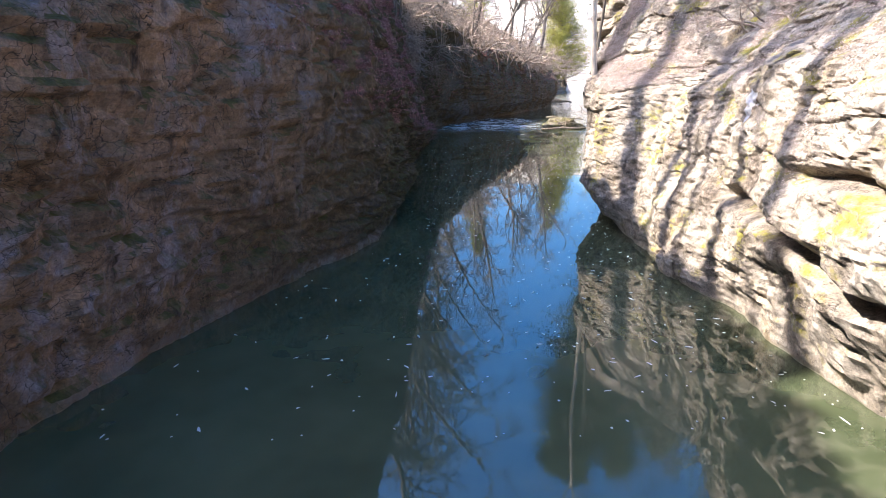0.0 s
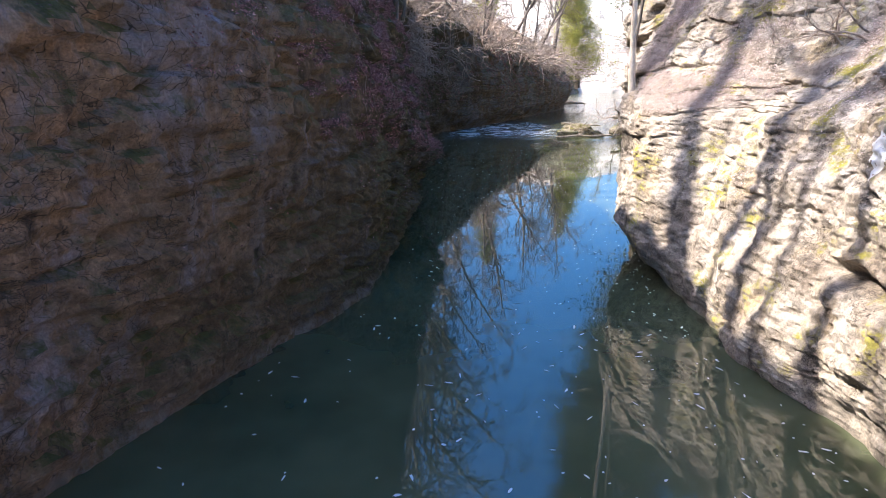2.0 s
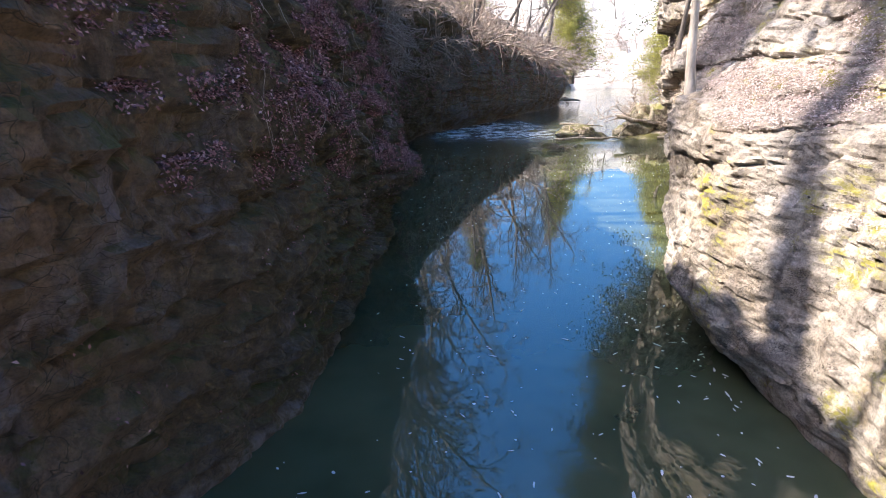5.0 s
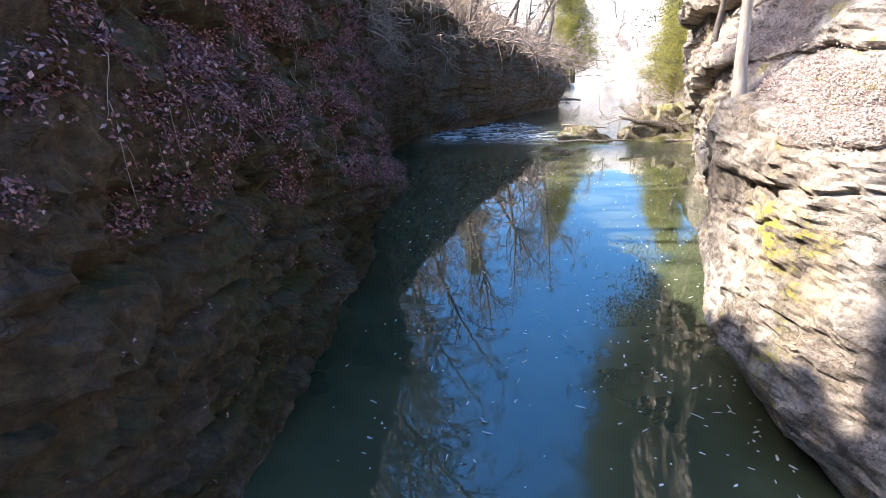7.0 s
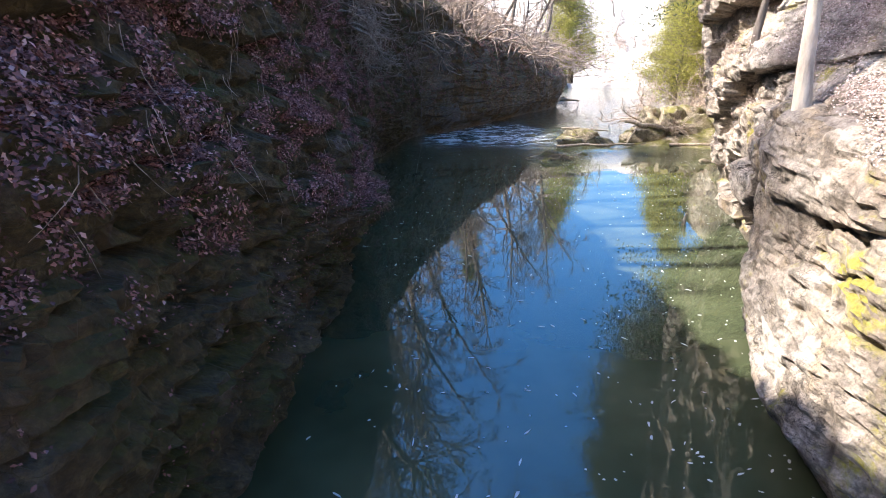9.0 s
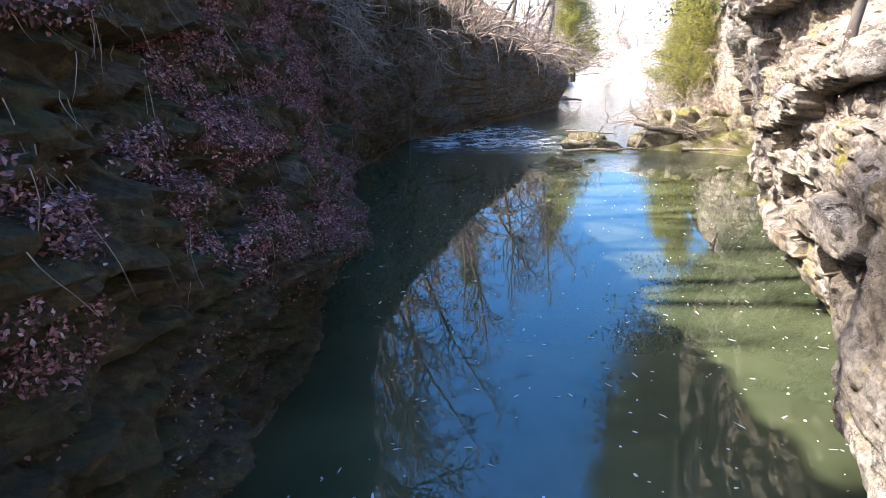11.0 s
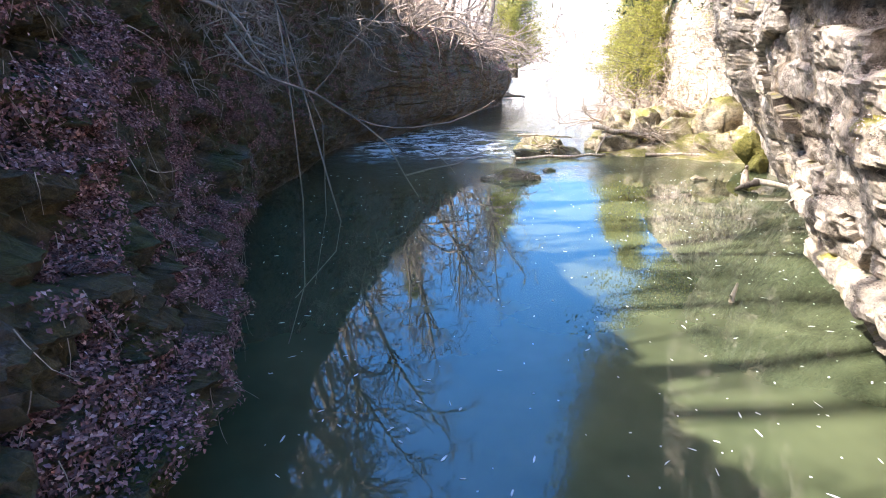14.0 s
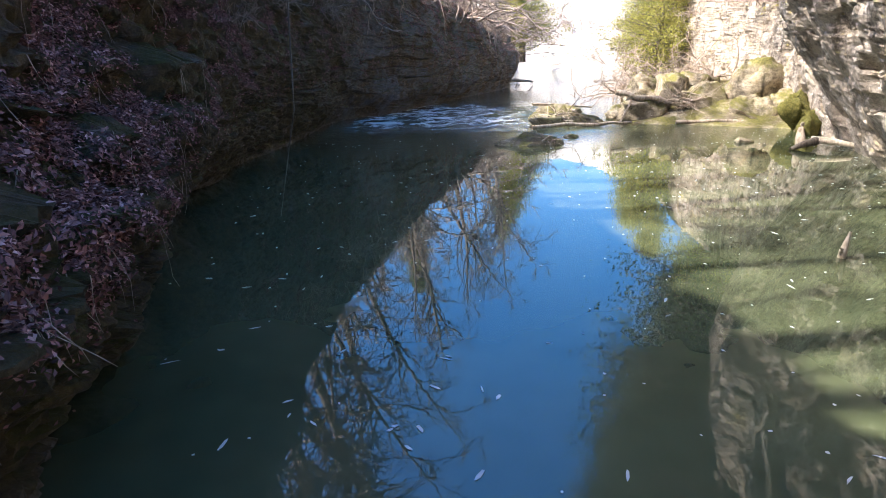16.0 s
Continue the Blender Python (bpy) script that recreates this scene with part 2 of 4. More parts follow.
M_FOAM = plain_material("foam_white", (0.75, 0.76, 0.74))
M_ICE = plain_material("white_ice", (0.80, 0.80, 0.78), 0.3)
def soil_material(name, a, b, c):
    m, nt, bsdf = material(name)
    flat = space(nt)
    col = ramp(nt, noise_of(nt, flat, 12, 8, 0.8), [(0.3, a), (0.5, b), (0.7, c)])
    col = mix(nt, 0.6, col, ramp(nt, noise_of(nt, flat, 0.5, 6), [(0.3, (0.4, 0.4, 0.4)), (0.7, (1.1, 1.1, 1.1))]), "MULTIPLY")
    nt.links.new(col, bsdf.inputs["Base Color"])
    bsdf.inputs["Roughness"].default_value = 0.95
    bump(nt, bsdf, noise_of(nt, flat, 9, 8, 0.75), 1.0, 0.15)
    return m


M_SOIL = soil_material("leafy_soil", (0.05, 0.035, 0.02), (0.20, 0.14, 0.09), (0.40, 0.31, 0.22))
M_BENCH = soil_material("bleached_leaf_bed", (0.15, 0.112, 0.085), (0.40, 0.335, 0.275), (0.62, 0.55, 0.47))
M_MOSS = soil_material("bright_moss", (0.05, 0.05, 0.008), (0.16, 0.15, 0.025), (0.32, 0.29, 0.07))
M_HILL = soil_material("winter_hillside", (0.20, 0.17, 0.13), (0.48, 0.44, 0.37), (0.72, 0.68, 0.60))


# ---- mesh helpers ----
def mesh_from(name, verts, faces, mat, smooth=True):
    """One mesh from arrays of places and of faces with the same number of corners."""
    verts, faces = np.asarray(verts, np.float32), np.asarray(faces, np.int32)
    me = bpy.data.meshes.new(name)
    n, k = faces.shape
    me.vertices.add(len(verts))
    me.vertices.foreach_set("co", verts.ravel())
    me.loops.add(n * k)
    me.loops.foreach_set("vertex_index", faces.ravel())
    me.polygons.add(n)
    me.polygons.foreach_set("loop_start", np.arange(0, n * k, k, dtype=np.int32))
    me.polygons.foreach_set("use_smooth", np.full(n, smooth))
    me.update(calc_edges=True)
    me.materials.append(mat)
    return me


def part(name, me, parent, label=""):
    ob = new(name, me)
    ob.parent = parent
    return tagged(ob, label)


def empty(name, m=None):
    ob = new(name)
    if m is not None:
        ob.matrix_basis = m
    return ob


def grid_faces(rows, cols):
    a = (np.arange(rows - 1)[:, None] * cols + np.arange(cols - 1)[None, :]).ravel()
    return np.stack([a, a + 1, a + cols + 1, a + cols], 1)


def lines(*spans):
    """Rising numbers: (start, end, step) spans laid end to end."""
    out = [np.arange(a, b, s) for a, b, s in spans]
    return np.concatenate(out + [[spans[-1][1]]])


def table(y, *pairs):
    a = np.array(pairs, float)
    return np.interp(y, a[:, 0], a[:, 1])


# ---- cliffs ----
def loft(profile, steps):
    """Profile (stations, k, 2) of x and z, resampled with the given number of steps in each of its k - 1 spans."""
    out = []
    for j, n in enumerate(steps):
        u = np.linspace(0, 1, n, endpoint=False)[None, :, None]
        out.append(profile[:, j:j + 1] * (1 - u) + profile[:, j + 1:j + 2] * u)
    out.append(profile[:, -1:])
    return np.concatenate(out, 1)


def soften(p, times):
    for _ in range(times):
        p[:, 1:-1] = (p[:, :-2] + 2 * p[:, 1:-1] + p[:, 2:]) / 4
    return p


def strata(x, y, z, bed, length, seed, dip=0.02):
    """Blocks of bedded rock: each bed steps in or out, broken along its run."""
    q = (z + dip * y + 0.30 * vnoise(x * 0.4, y * 0.4, z * 0.6, seed) + 0.10 * vnoise(x * 1.5, y * 1.5, z * 1.5, seed + 7) + 0.03 * vnoise(x * 5, y * 5, z * 5, seed + 1)) / bed
    k = np.floor(q)
    run = y / length + hashed(k, k * 0 + seed) * 13 + 0.30 * vnoise(x, y * 1.3, z * 1.8, seed + 2)
    b = np.floor(run)
    jut = hashed(k, b, k * 0 + seed + 5)
    fq, fr = q - k, run - b
    joint = np.minimum(np.minimum(fq, 1 - fq) * bed, np.minimum(fr, 1 - fr) * length)
    return jut - 0.5, joint


def left_line(y):
    return table(y, (-60, -9), (-30, -8), (0, -6.0), (4.9, -4.9), (7.6, -4.2), (9.1, -3.6), (11, -2.8), (12, -2.05), (13.3, -1.5), (16, -1.35), (20, -1.25), (24, -1.6), (28, -2.5), (31.7, -3.1), (36.4, -2.7), (40, -1.6), (45.6, -0.5), (48, 0.4), (52, 3.8), (58, 6.5), (65, 10), (73, 13.5), (76.6, 14.5), (80, 13), (86, 11), (100, 13), (125, 26), (160, 44), (200, 60))


def right_line(y):
    return table(y, (-60, 8), (-30, 6.5), (0, 5.5), (5.5, 5.2), (6.7, 5.05), (8.75, 4.95), (10.4, 4.55), (12.9, 4.65), (14.3, 4.8), (16, 5.0), (17.5, 5.5), (18.5, 6.2), (20, 7.4), (22, 8.4), (25, 10.0), (28, 11.8), (31.2, 13.5), (35, 15.6), (39, 17.3), (45, 19.6), (56, 21.6), (65, 24.5), (80, 31), (100, 39), (125, 50), (160, 66), (200, 80))


def soil_top(ob, shape, first):
    """Leafy soil on the cells of the grid past that column."""
    ob.data.materials.append(M_SOIL)
    which = np.tile((np.arange(shape[1] - 1) >= first).astype(np.int32), shape[0] - 1)
    ob.data.polygons.foreach_set("material_index", which)


def left_cliff():
    y = lines((-60, -10, 4), (-10, 2, 0.4), (2, 27, 0.045), (27, 50, 0.12), (50, 82, 0.3), (82, 200, 3))
    wl = left_line(y)
    off = table(y, (4, 1.3), (6, 1.4), (8, 1.5), (9.5, 1.5), (10.6, 1.3), (11.6, 1.05), (12.6, 0.7), (13.4, 0.55), (16.4, 0.4), (18, 0.65), (19.3, 0.95), (21.3, 1.0), (21.8, 0.9), (24.3, 0.75), (28, 1.3), (32, 1.6), (36, 1.4), (45, 0.7), (60, 0.7), (76, 0.8), (90, -1))
    lz = table(y, (11.6, 4.6), (13, 4.0), (16, 3.7), (18, 3.1), (19.3, 2.3), (22, 2.0), (24, 1.6), (28, 2.0), (34, 2.6), (60, 3.2), (78, 3.2), (100, 2))
    back = table(y, (6, 1.2), (12, 1.5), (14, 1.5), (18, 1.6), (20, 1.6), (22, 1.5), (24, 1.2), (28, 0.8), (34, 0.25), (45, 0.2), (52, 0.6), (60, 1.0), (76, 0.8))
    edge = table(y, (4, 4.1), (6.4, 4.6), (7.8, 4.8), (9, 4.8), (14, 5.05), (18, 5.4), (22, 5.4), (26, 5.0), (30, 4.8), (40, 5.2), (45, 6.2), (52, 8.5), (60, 12), (76, 18), (90, 18))
    under = table(y, (38, 0), (45, 0.7), (62, 0.7), (72, 0))
    lx = wl + off
    rx = lx - back
    rz = np.maximum((edge - rx) * TAN + table(y, (28, 0.0), (45, 0.6), (60, 0.3)), lz + 0.5)
    rz = rz + 0.7 * fbm(y * 0.3, y * 0, y * 0, 3, 91) + 0.5 * fbm(y * 1.3, y * 0, y * 0, 3, 93)
    prof = np.stack([
        np.stack([wl - under - 0.3, y * 0 - 1.5], 1), np.stack([wl - under, y * 0], 1), np.stack([wl + off * 0.55, lz * 0.4], 1), np.stack([lx, lz], 1),
        np.stack([rx, rz], 1), np.stack([rx - 5, rz + 3.4], 1), np.stack([rx - 22, rz + 10], 1), np.stack([rx - 130, rz + 24], 1)], 1)
    p = soften(loft(prof, (6, 22, 40, 80, 22, 14, 8)), 10)
    Y = np.repeat(y[:, None], p.shape[1], 1)
    X, Z = p[..., 0], p[..., 1]
    fine = np.clip((Z + 0.2) / 0.5, 0, 1)
    j1, c1 = strata(X, Y, Z, 0.55, 2.2, 11)
    j2, c2 = strata(X, Y, Z, 0.16, 0.5, 23)
    rough = table(Y.ravel(), (2, 0.4), (10, 0.45), (13, 0.8), (16, 1.4), (26, 1.4), (30, 0.5), (44, 1.2), (62, 1.2), (80, 0.6)).reshape(Y.shape)
    near = table(Y.ravel(), (36, 1), (44, 0.15)).reshape(Y.shape)
    seam = table(Y.ravel(), (25, 1), (31, 0.2), (44, 0.2), (50, 0.6)).reshape(Y.shape)
    d = rough * (0.30 * j1 + 0.14 * near * j2 - 0.20 * seam * np.exp(-(c1 / 0.03) ** 2) - 0.07 * near * np.exp(-(c2 / 0.02) ** 2)) + 0.34 * fbm(X * 0.6, Y * 0.6, Z * 0.9, 5, 3) + 0.20 * fbm(X * 2.6, Y * 2.6, Z * 3.6, 5, 9) - 0.10 * np.abs(fbm(X * 5, Y * 5, Z * 8, 3, 15)) + 0.07 * fbm(X * 8, Y * 8, Z * 10, 3, 17)
    d += table(Y.ravel(), (40, 0), (46, 0.7)).reshape(Y.shape) * fbm(X * 0.3, Y * 0.3, Z * 0.5, 4, 35)
    X = X + d * (0.25 + 0.75 * fine)
    Z = Z + 0.10 * fbm(X * 1.5, Y * 1.5, Z * 2, 3, 31) * fine
    V = np.stack([X, Y, Z], -1)
    f = grid_faces(*X.shape)[:, ::-1]
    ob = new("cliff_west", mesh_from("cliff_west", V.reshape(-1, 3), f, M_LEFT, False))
    soil_top(ob, X.shape, 148 + 6)
    return tagged(ob, "shaded brown limestone cliff, stained and mossy, with leafy ledges", "cliff", kind="structure"), V


def right_cliff():
    y = lines((-60, -10, 4), (-10, 2, 0.4), (2, 27, 0.045), (27, 46, 0.1), (46, 80, 0.4), (80, 200, 3))
    wl = right_line(y)
    nx = table(y, (-30, 6.0), (0, 4.4), (5.6, 4.2), (6.7, 4.4), (8, 4.6), (9.3, 4.72), (10.4, 4.5), (12, 4.6), (12.9, 4.48), (13.7, 4.1), (14.8, 3.8), (15.4, 3.85), (16.3, 4.15), (17.3, 4.6), (18.2, 5.35), (19.4, 6.0), (21, 6.55), (22.4, 7.0), (23.3, 7.4), (25, 8.2), (28.3, 10.1), (33.5, 13.4), (36, 15), (39, 16.9), (45, 19.4), (56, 21.4), (65, 24.3), (80, 31), (200, 80))
    nz = table(y, (-30, 2.0), (5.6, 2.0), (6.7, 2.0), (8, 1.2), (9.3, 0.7), (10.6, 0.5), (12.5, 0.6), (13.5, 0.9), (15, 1.1), (16.5, 1.0), (18, 1.4), (23, 1.4), (25, 1.5), (28, 2.0), (40, 2.0))
    ux = table(y, (-30, 7), (0, 5.4), (5, 5.0), (8, 5.1), (11, 5.35), (13, 5.35), (14.3, 4.5), (15.5, 4.28), (16.5, 4.32), (17.3, 4.65), (18.2, 5.0), (19, 5.2), (20.4, 5.5), (21.3, 5.85), (22.5, 6.2), (24, 6.8), (25, 7.2), (28.3, 8.9), (31, 10.0), (33.5, 11.3), (36, 12.9), (38, 15.2), (39.5, 16.9), (45, 19.4), (56, 21.4), (65, 24.3), (80, 31), (200, 80))
    uz = table(y, (8, 4.0), (11, 3.55), (13, 3.55), (15, 3.5), (16.5, 3.75), (17.3, 3.95), (19, 4.25), (20, 4.5), (30, 5))
    tall = table(y, (17, 0), (21, 1))
    bench = table(y, (10.5, 0), (13, 1))
    a = np.stack([ux + (1.5 - 0.6 * bench) * (1 - tall), uz + 1.3 - 0.5 * bench + 1.2 * tall], 1)
    b = np.stack([ux + (4.0 - 2.2 * bench) * (1 - tall) + 0.3 * tall, uz + 4.0 - 1.5 * bench + 0.8 * tall], 1)
    c = np.stack([ux + 11 - 5 * tall, uz + 8 + 0 * tall], 1)
    e = np.stack([ux + 130, uz + 25], 1)
    prof = np.stack([np.stack([wl + 0.3, y * 0 - 1.5], 1), np.stack([wl, y * 0], 1), np.stack([nx, nz], 1), np.stack([nx * 0.45 + ux * 0.55, (nz + uz) / 2], 1), np.stack([ux, uz], 1), a, b, c, e], 1)
    p = soften(loft(prof, (6, 26, 32, 34, 46, 40, 14, 8)), 8)
    Y = np.repeat(y[:, None], p.shape[1], 1)
    X, Z = p[..., 0], p[..., 1]
    fine = np.clip((Z + 0.2) / 0.5, 0, 1)
    j1, c1 = strata(X, Y, Z, 0.42, 1.9, 41, 0.05)
    j2, c2 = strata(X, Y, Z, 0.13, 0.7, 57, 0.05)
    rough = table(Y.ravel(), (2, 0.4), (12, 0.4), (16.5, 0.5), (18, 0.9), (27, 0.9), (32, 0.35), (37, 0.12), (200, 0.12)).reshape(Y.shape)
    rough = rough * (1 + 0.8 * np.clip((Z - 3.1) / 0.6, 0, 1) * (Y < 17))
    slab = table(Y.ravel(), (12, 1), (17, 1), (18.5, 2.3), (27, 2.3), (31, 1)).reshape(Y.shape)
    broken = np.clip(0.5 + 2.2 * fbm(X * 0.9, Y * 0.9, Z * 1.6, 3, 65), 0, 1)
    d = rough * (0.22 * slab * j1 + 0.07 * broken * j2 - 0.12 * broken * np.exp(-(c1 / 0.03) ** 2) - 0.04 * broken * np.exp(-(c2 / 0.02) ** 2)) + 0.30 * fbm(X * 0.7, Y * 0.7, Z * 0.9, 5, 63) + table(Y.ravel(), (15.5, 0.10), (18, 0.08)).reshape(Y.shape) * (fbm(X * 3, Y * 3, Z * 5, 4, 69) - 1.2 * np.abs(fbm(X * 4, Y * 4, Z * 9, 3, 73)))
    d += table(Y.ravel(), (25, 0), (29, 0.55)).reshape(Y.shape) * fbm(X * 0.5, Y * 0.6, Z * 0.25, 5, 88)
    # long dipping undercuts in the lower face
    for y0, z0, y1, z1, deep, wide in ((3.5, 1.3, 9.6, 2.0, 0.45, 0.12), (3.5, 2.75, 7.4, 2.5, 0.35, 0.09)):
        line = z0 + (Y - y0) * (z1 - z0) / (y1 - y0) + 0.08 * vnoise(Y * 1.5, Y * 0, Y * 0, 5)
        along = np.clip((Y - y0 + 1) / 1, 0, 1) * np.clip((y1 - Y) / 0.8, 0, 1)
        d -= deep * along * np.exp(-((Z - line) / wide) ** 2)
    X = X - d * (0.25 + 0.75 * fine)
    Z = Z + 0.10 * fbm(X * 1.5, Y * 1.5, Z * 2, 3, 77) * fine
    V = np.stack([X, Y, Z], -1)
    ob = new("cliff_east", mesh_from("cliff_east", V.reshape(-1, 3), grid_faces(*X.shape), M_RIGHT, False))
    soil_top(ob, X.shape, 184 + 6)
    # the leafy bench above the face
    ob.data.materials.append(M_BENCH)
    which = np.tile((np.arange(X.shape[1] - 1) >= 190).astype(np.int32), (X.shape[0] - 1, 1))
    yy, zz = Y[:-1, :-1], Z[:-1, :-1]
    leafy = fbm(X[:-1, :-1] * 1.2, yy * 1.2, zz * 1.2, 4, 79) + table(yy.ravel(), (10.8, -0.6), (12.2, 0.04), (17.4, 0.04), (18.6, -0.6)).reshape(yy.shape)
    col = np.arange(X.shape[1] - 1)[None, :]
    which[(leafy > 0) & (col > 101) & (col < 143)] = 2
    ob.data.polygons.foreach_set("material_index", which.ravel())
    return tagged(ob, "sunlit pale bedded limestone cliff with moss patches and undercuts", "cliff", kind="structure"), V


west, WEST = left_cliff()
east, EAST = right_cliff()


# ---- water, ground, far hillside ----
def river():
    x = lines((-12, -2.4, 1.2), (-2.4, 20, 0.14), (20, 90, 3))
    y = lines((-60, 36, 3), (36, 58, 0.14), (58, 120, 1.5), (120, 200, 4))
    X, Y = np.meshgrid(x, y, indexing="ij")
    w = table(Y.ravel(), (39, 0), (44, 1), (52, 1), (57, 0)).reshape(X.shape) * np.clip((X - -1) / 2, 0, 1) * np.clip((12 - X) / 3, 0, 1)
    Z = w * (0.14 * fbm(X * 0.8, Y * 0.8, X * 0, 5, 101) + 0.02)
    ob = new("water", mesh_from("water", np.stack([X, Y, Z], -1).reshape(-1, 3), grid_faces(*X.shape)[:, ::-1], M_WATER))
    return tagged(ob, "still green river with a riffle upstream", "river", kind="structure")


river()
g = 3000.0
tagged(new("ground", mesh_from("ground", [(-g, -g, -1.6), (g, -g, -1.6), (g, g, -1.6), (-g, g, -1.6)], [(0, 1, 2, 3)], M_SOIL)), "bare winter soil of the river valley", "ground", kind="structure")


def hill_height(y):
    return -1.5 + 35 * (np.maximum(y - 128, 0) / 70) ** 0.75


def hillside():
    x = np.linspace(-120, 200, 160)
    v = np.linspace(0, 1, 60)
    X, U = np.meshgrid(x, v, indexing="ij")
    Y = 128 + 70 * U + 6 * fbm(X * 0.05, U * 3, X * 0, 3, 5)
    Z = hill_height(128 + 70 * U) + 9 * U * fbm(X * 0.035, X * 0, X * 0, 4, 12) + 1.5 * fbm(X * 0.08, Y * 0.08, X * 0, 4, 8)
    ob = new("far_hillside", mesh_from("far_hillside", np.stack([X, Y, Z], -1).reshape(-1, 3), grid_faces(*X.shape), M_HILL))
    return tagged(ob, "far sunlit winter hillside closing the valley", "hill", kind="structure")


hillside()


# ---- tubes, trees, brush ----
def tubes(paths):
    """Verts and quads of round tapering tubes; each path: places (n, 3), radii (n), sides."""
    V, F, n0 = [], [], 0
    for pts, rad, k in paths:
        pts = np.asarray(pts, float)
        n = len(pts)
        t = np.gradient(pts, axis=0)
        t /= np.linalg.norm(t, axis=1)[:, None] + 1e-9
        ref = np.where(np.abs(t[:, 2:3]) > 0.9, np.array([[1.0, 0, 0]]), np.array([[0, 0, 1.0]]))
        a = np.cross(t, ref)
        a /= np.linalg.norm(a, axis=1)[:, None] + 1e-9
        b = np.cross(t, a)
        ang = np.arange(k) * 2 * np.pi / k
        ring = pts[:, None] + np.asarray(rad)[:, None, None] * (np.cos(ang)[None, :, None] * a[:, None] + np.sin(ang)[None, :, None] * b[:, None])
        V.append(ring.reshape(-1, 3))
        i = np.arange(n - 1)[:, None] * k + np.arange(k)[None, :]
        j = np.arange(n - 1)[:, None] * k + (np.arange(k)[None, :] + 1) % k
        F.append(np.stack([i, j, j + k, i + k], -1).reshape(-1, 4) + n0)
        n0 += n * k
    return np.concatenate(V), np.concatenate(F)


def wander(start, way, length, n, wobble, r, droop=0.0):
    """A crooked line from start."""
    pts, d = [np.array(start, float)], np.array(way, float)
    d /= np.linalg.norm(d)
    for _ in range(n - 1):
        d = d + r.normal(0, wobble, 3) + np.array([0, 0, -droop])
        d /= np.linalg.norm(d)
        pts.append(pts[-1] + d * length / (n - 1))
    return np.array(pts)


def off_way(d, angle, r):
    """A way that leaves d by about that many degrees."""
    q = r.normal(0, 1, 3)
    q -= d * np.dot(q, d)
    q /= np.linalg.norm(q)
    a = radians(angle)
    return d * math.cos(a) + q * math.sin(a)


def bare_tree(seed, height, radius, lean=(0, 0), limbs=16, twigs=9, low=0.3):
    """A leafless tree at the origin: trunk, limbs, twigs."""
    r = np.random.default_rng(seed)
    trunk = wander((0, 0, -0.4), (lean[0], lean[1], 1), height, 16, 0.05, r)
    rad = radius * (1 - 0.88 * np.linspace(0, 1, 16) ** 0.9)
    rad[0:2] *= (1.5, 1.15)
    limb_paths, twig_paths = [], []
    for i in range(limbs):
        u = low + (0.97 - low) * (i + r.random()) / limbs
        k = u * 15
        a = int(k)
        p = trunk[a] + (trunk[min(a + 1, 15)] - trunk[a]) * (k - a)
        d = trunk[min(a + 1, 15)] - trunk[a]
        w = off_way(d / np.linalg.norm(d), r.uniform(35, 65), r)
        L = height * (0.42 - 0.26 * u) * r.uniform(0.7, 1.2)
        line = wander(p, w + np.array([0, 0, 0.25]), L, 9, 0.16, r)
        r0 = radius * (1 - 0.8 * u) * 0.55
        limb_paths.append((line, r0 * (1 - 0.85 * np.linspace(0, 1, 9)), 5))
        for m in range(twigs):
            q = r.uniform(0.2, 1.0) * 8
            b = min(int(q), 7)
            e = line[b + 1] - line[b]
            tw = wander(line[b], off_way(e / np.linalg.norm(e), r.uniform(25, 60), r), L * r.uniform(0.25, 0.55), 6, 0.2, r)
            twig_paths.append((tw, max(0.016, r0 * 0.36) * (1 - 0.7 * np.linspace(0, 1, 6)), 3))
            for _ in range(2):
                c = r.integers(1, 5)
                e2 = tw[c + 1] - tw[c]
                tw2 = wander(tw[c], off_way(e2 / np.linalg.norm(e2), r.uniform(25, 55), r), L * r.uniform(0.12, 0.28), 4, 0.2, r)
                twig_paths.append((tw2, np.array([0.013, 0.011, 0.009, 0.006]), 3))
    root = empty("bare_tree")
    part("trunk", mesh_from("trunk", *tubes([(trunk, rad, 10)]), M_BARK), root)
    for path in limb_paths:
        part("limb", mesh_from("limb", *tubes([path]), M_BARK), root)
    tagged(part("twigwork", mesh_from("twigwork", *tubes(twig_paths), M_BARK), root, "fine grey leafless twigs"), kind="stuff")
    return root


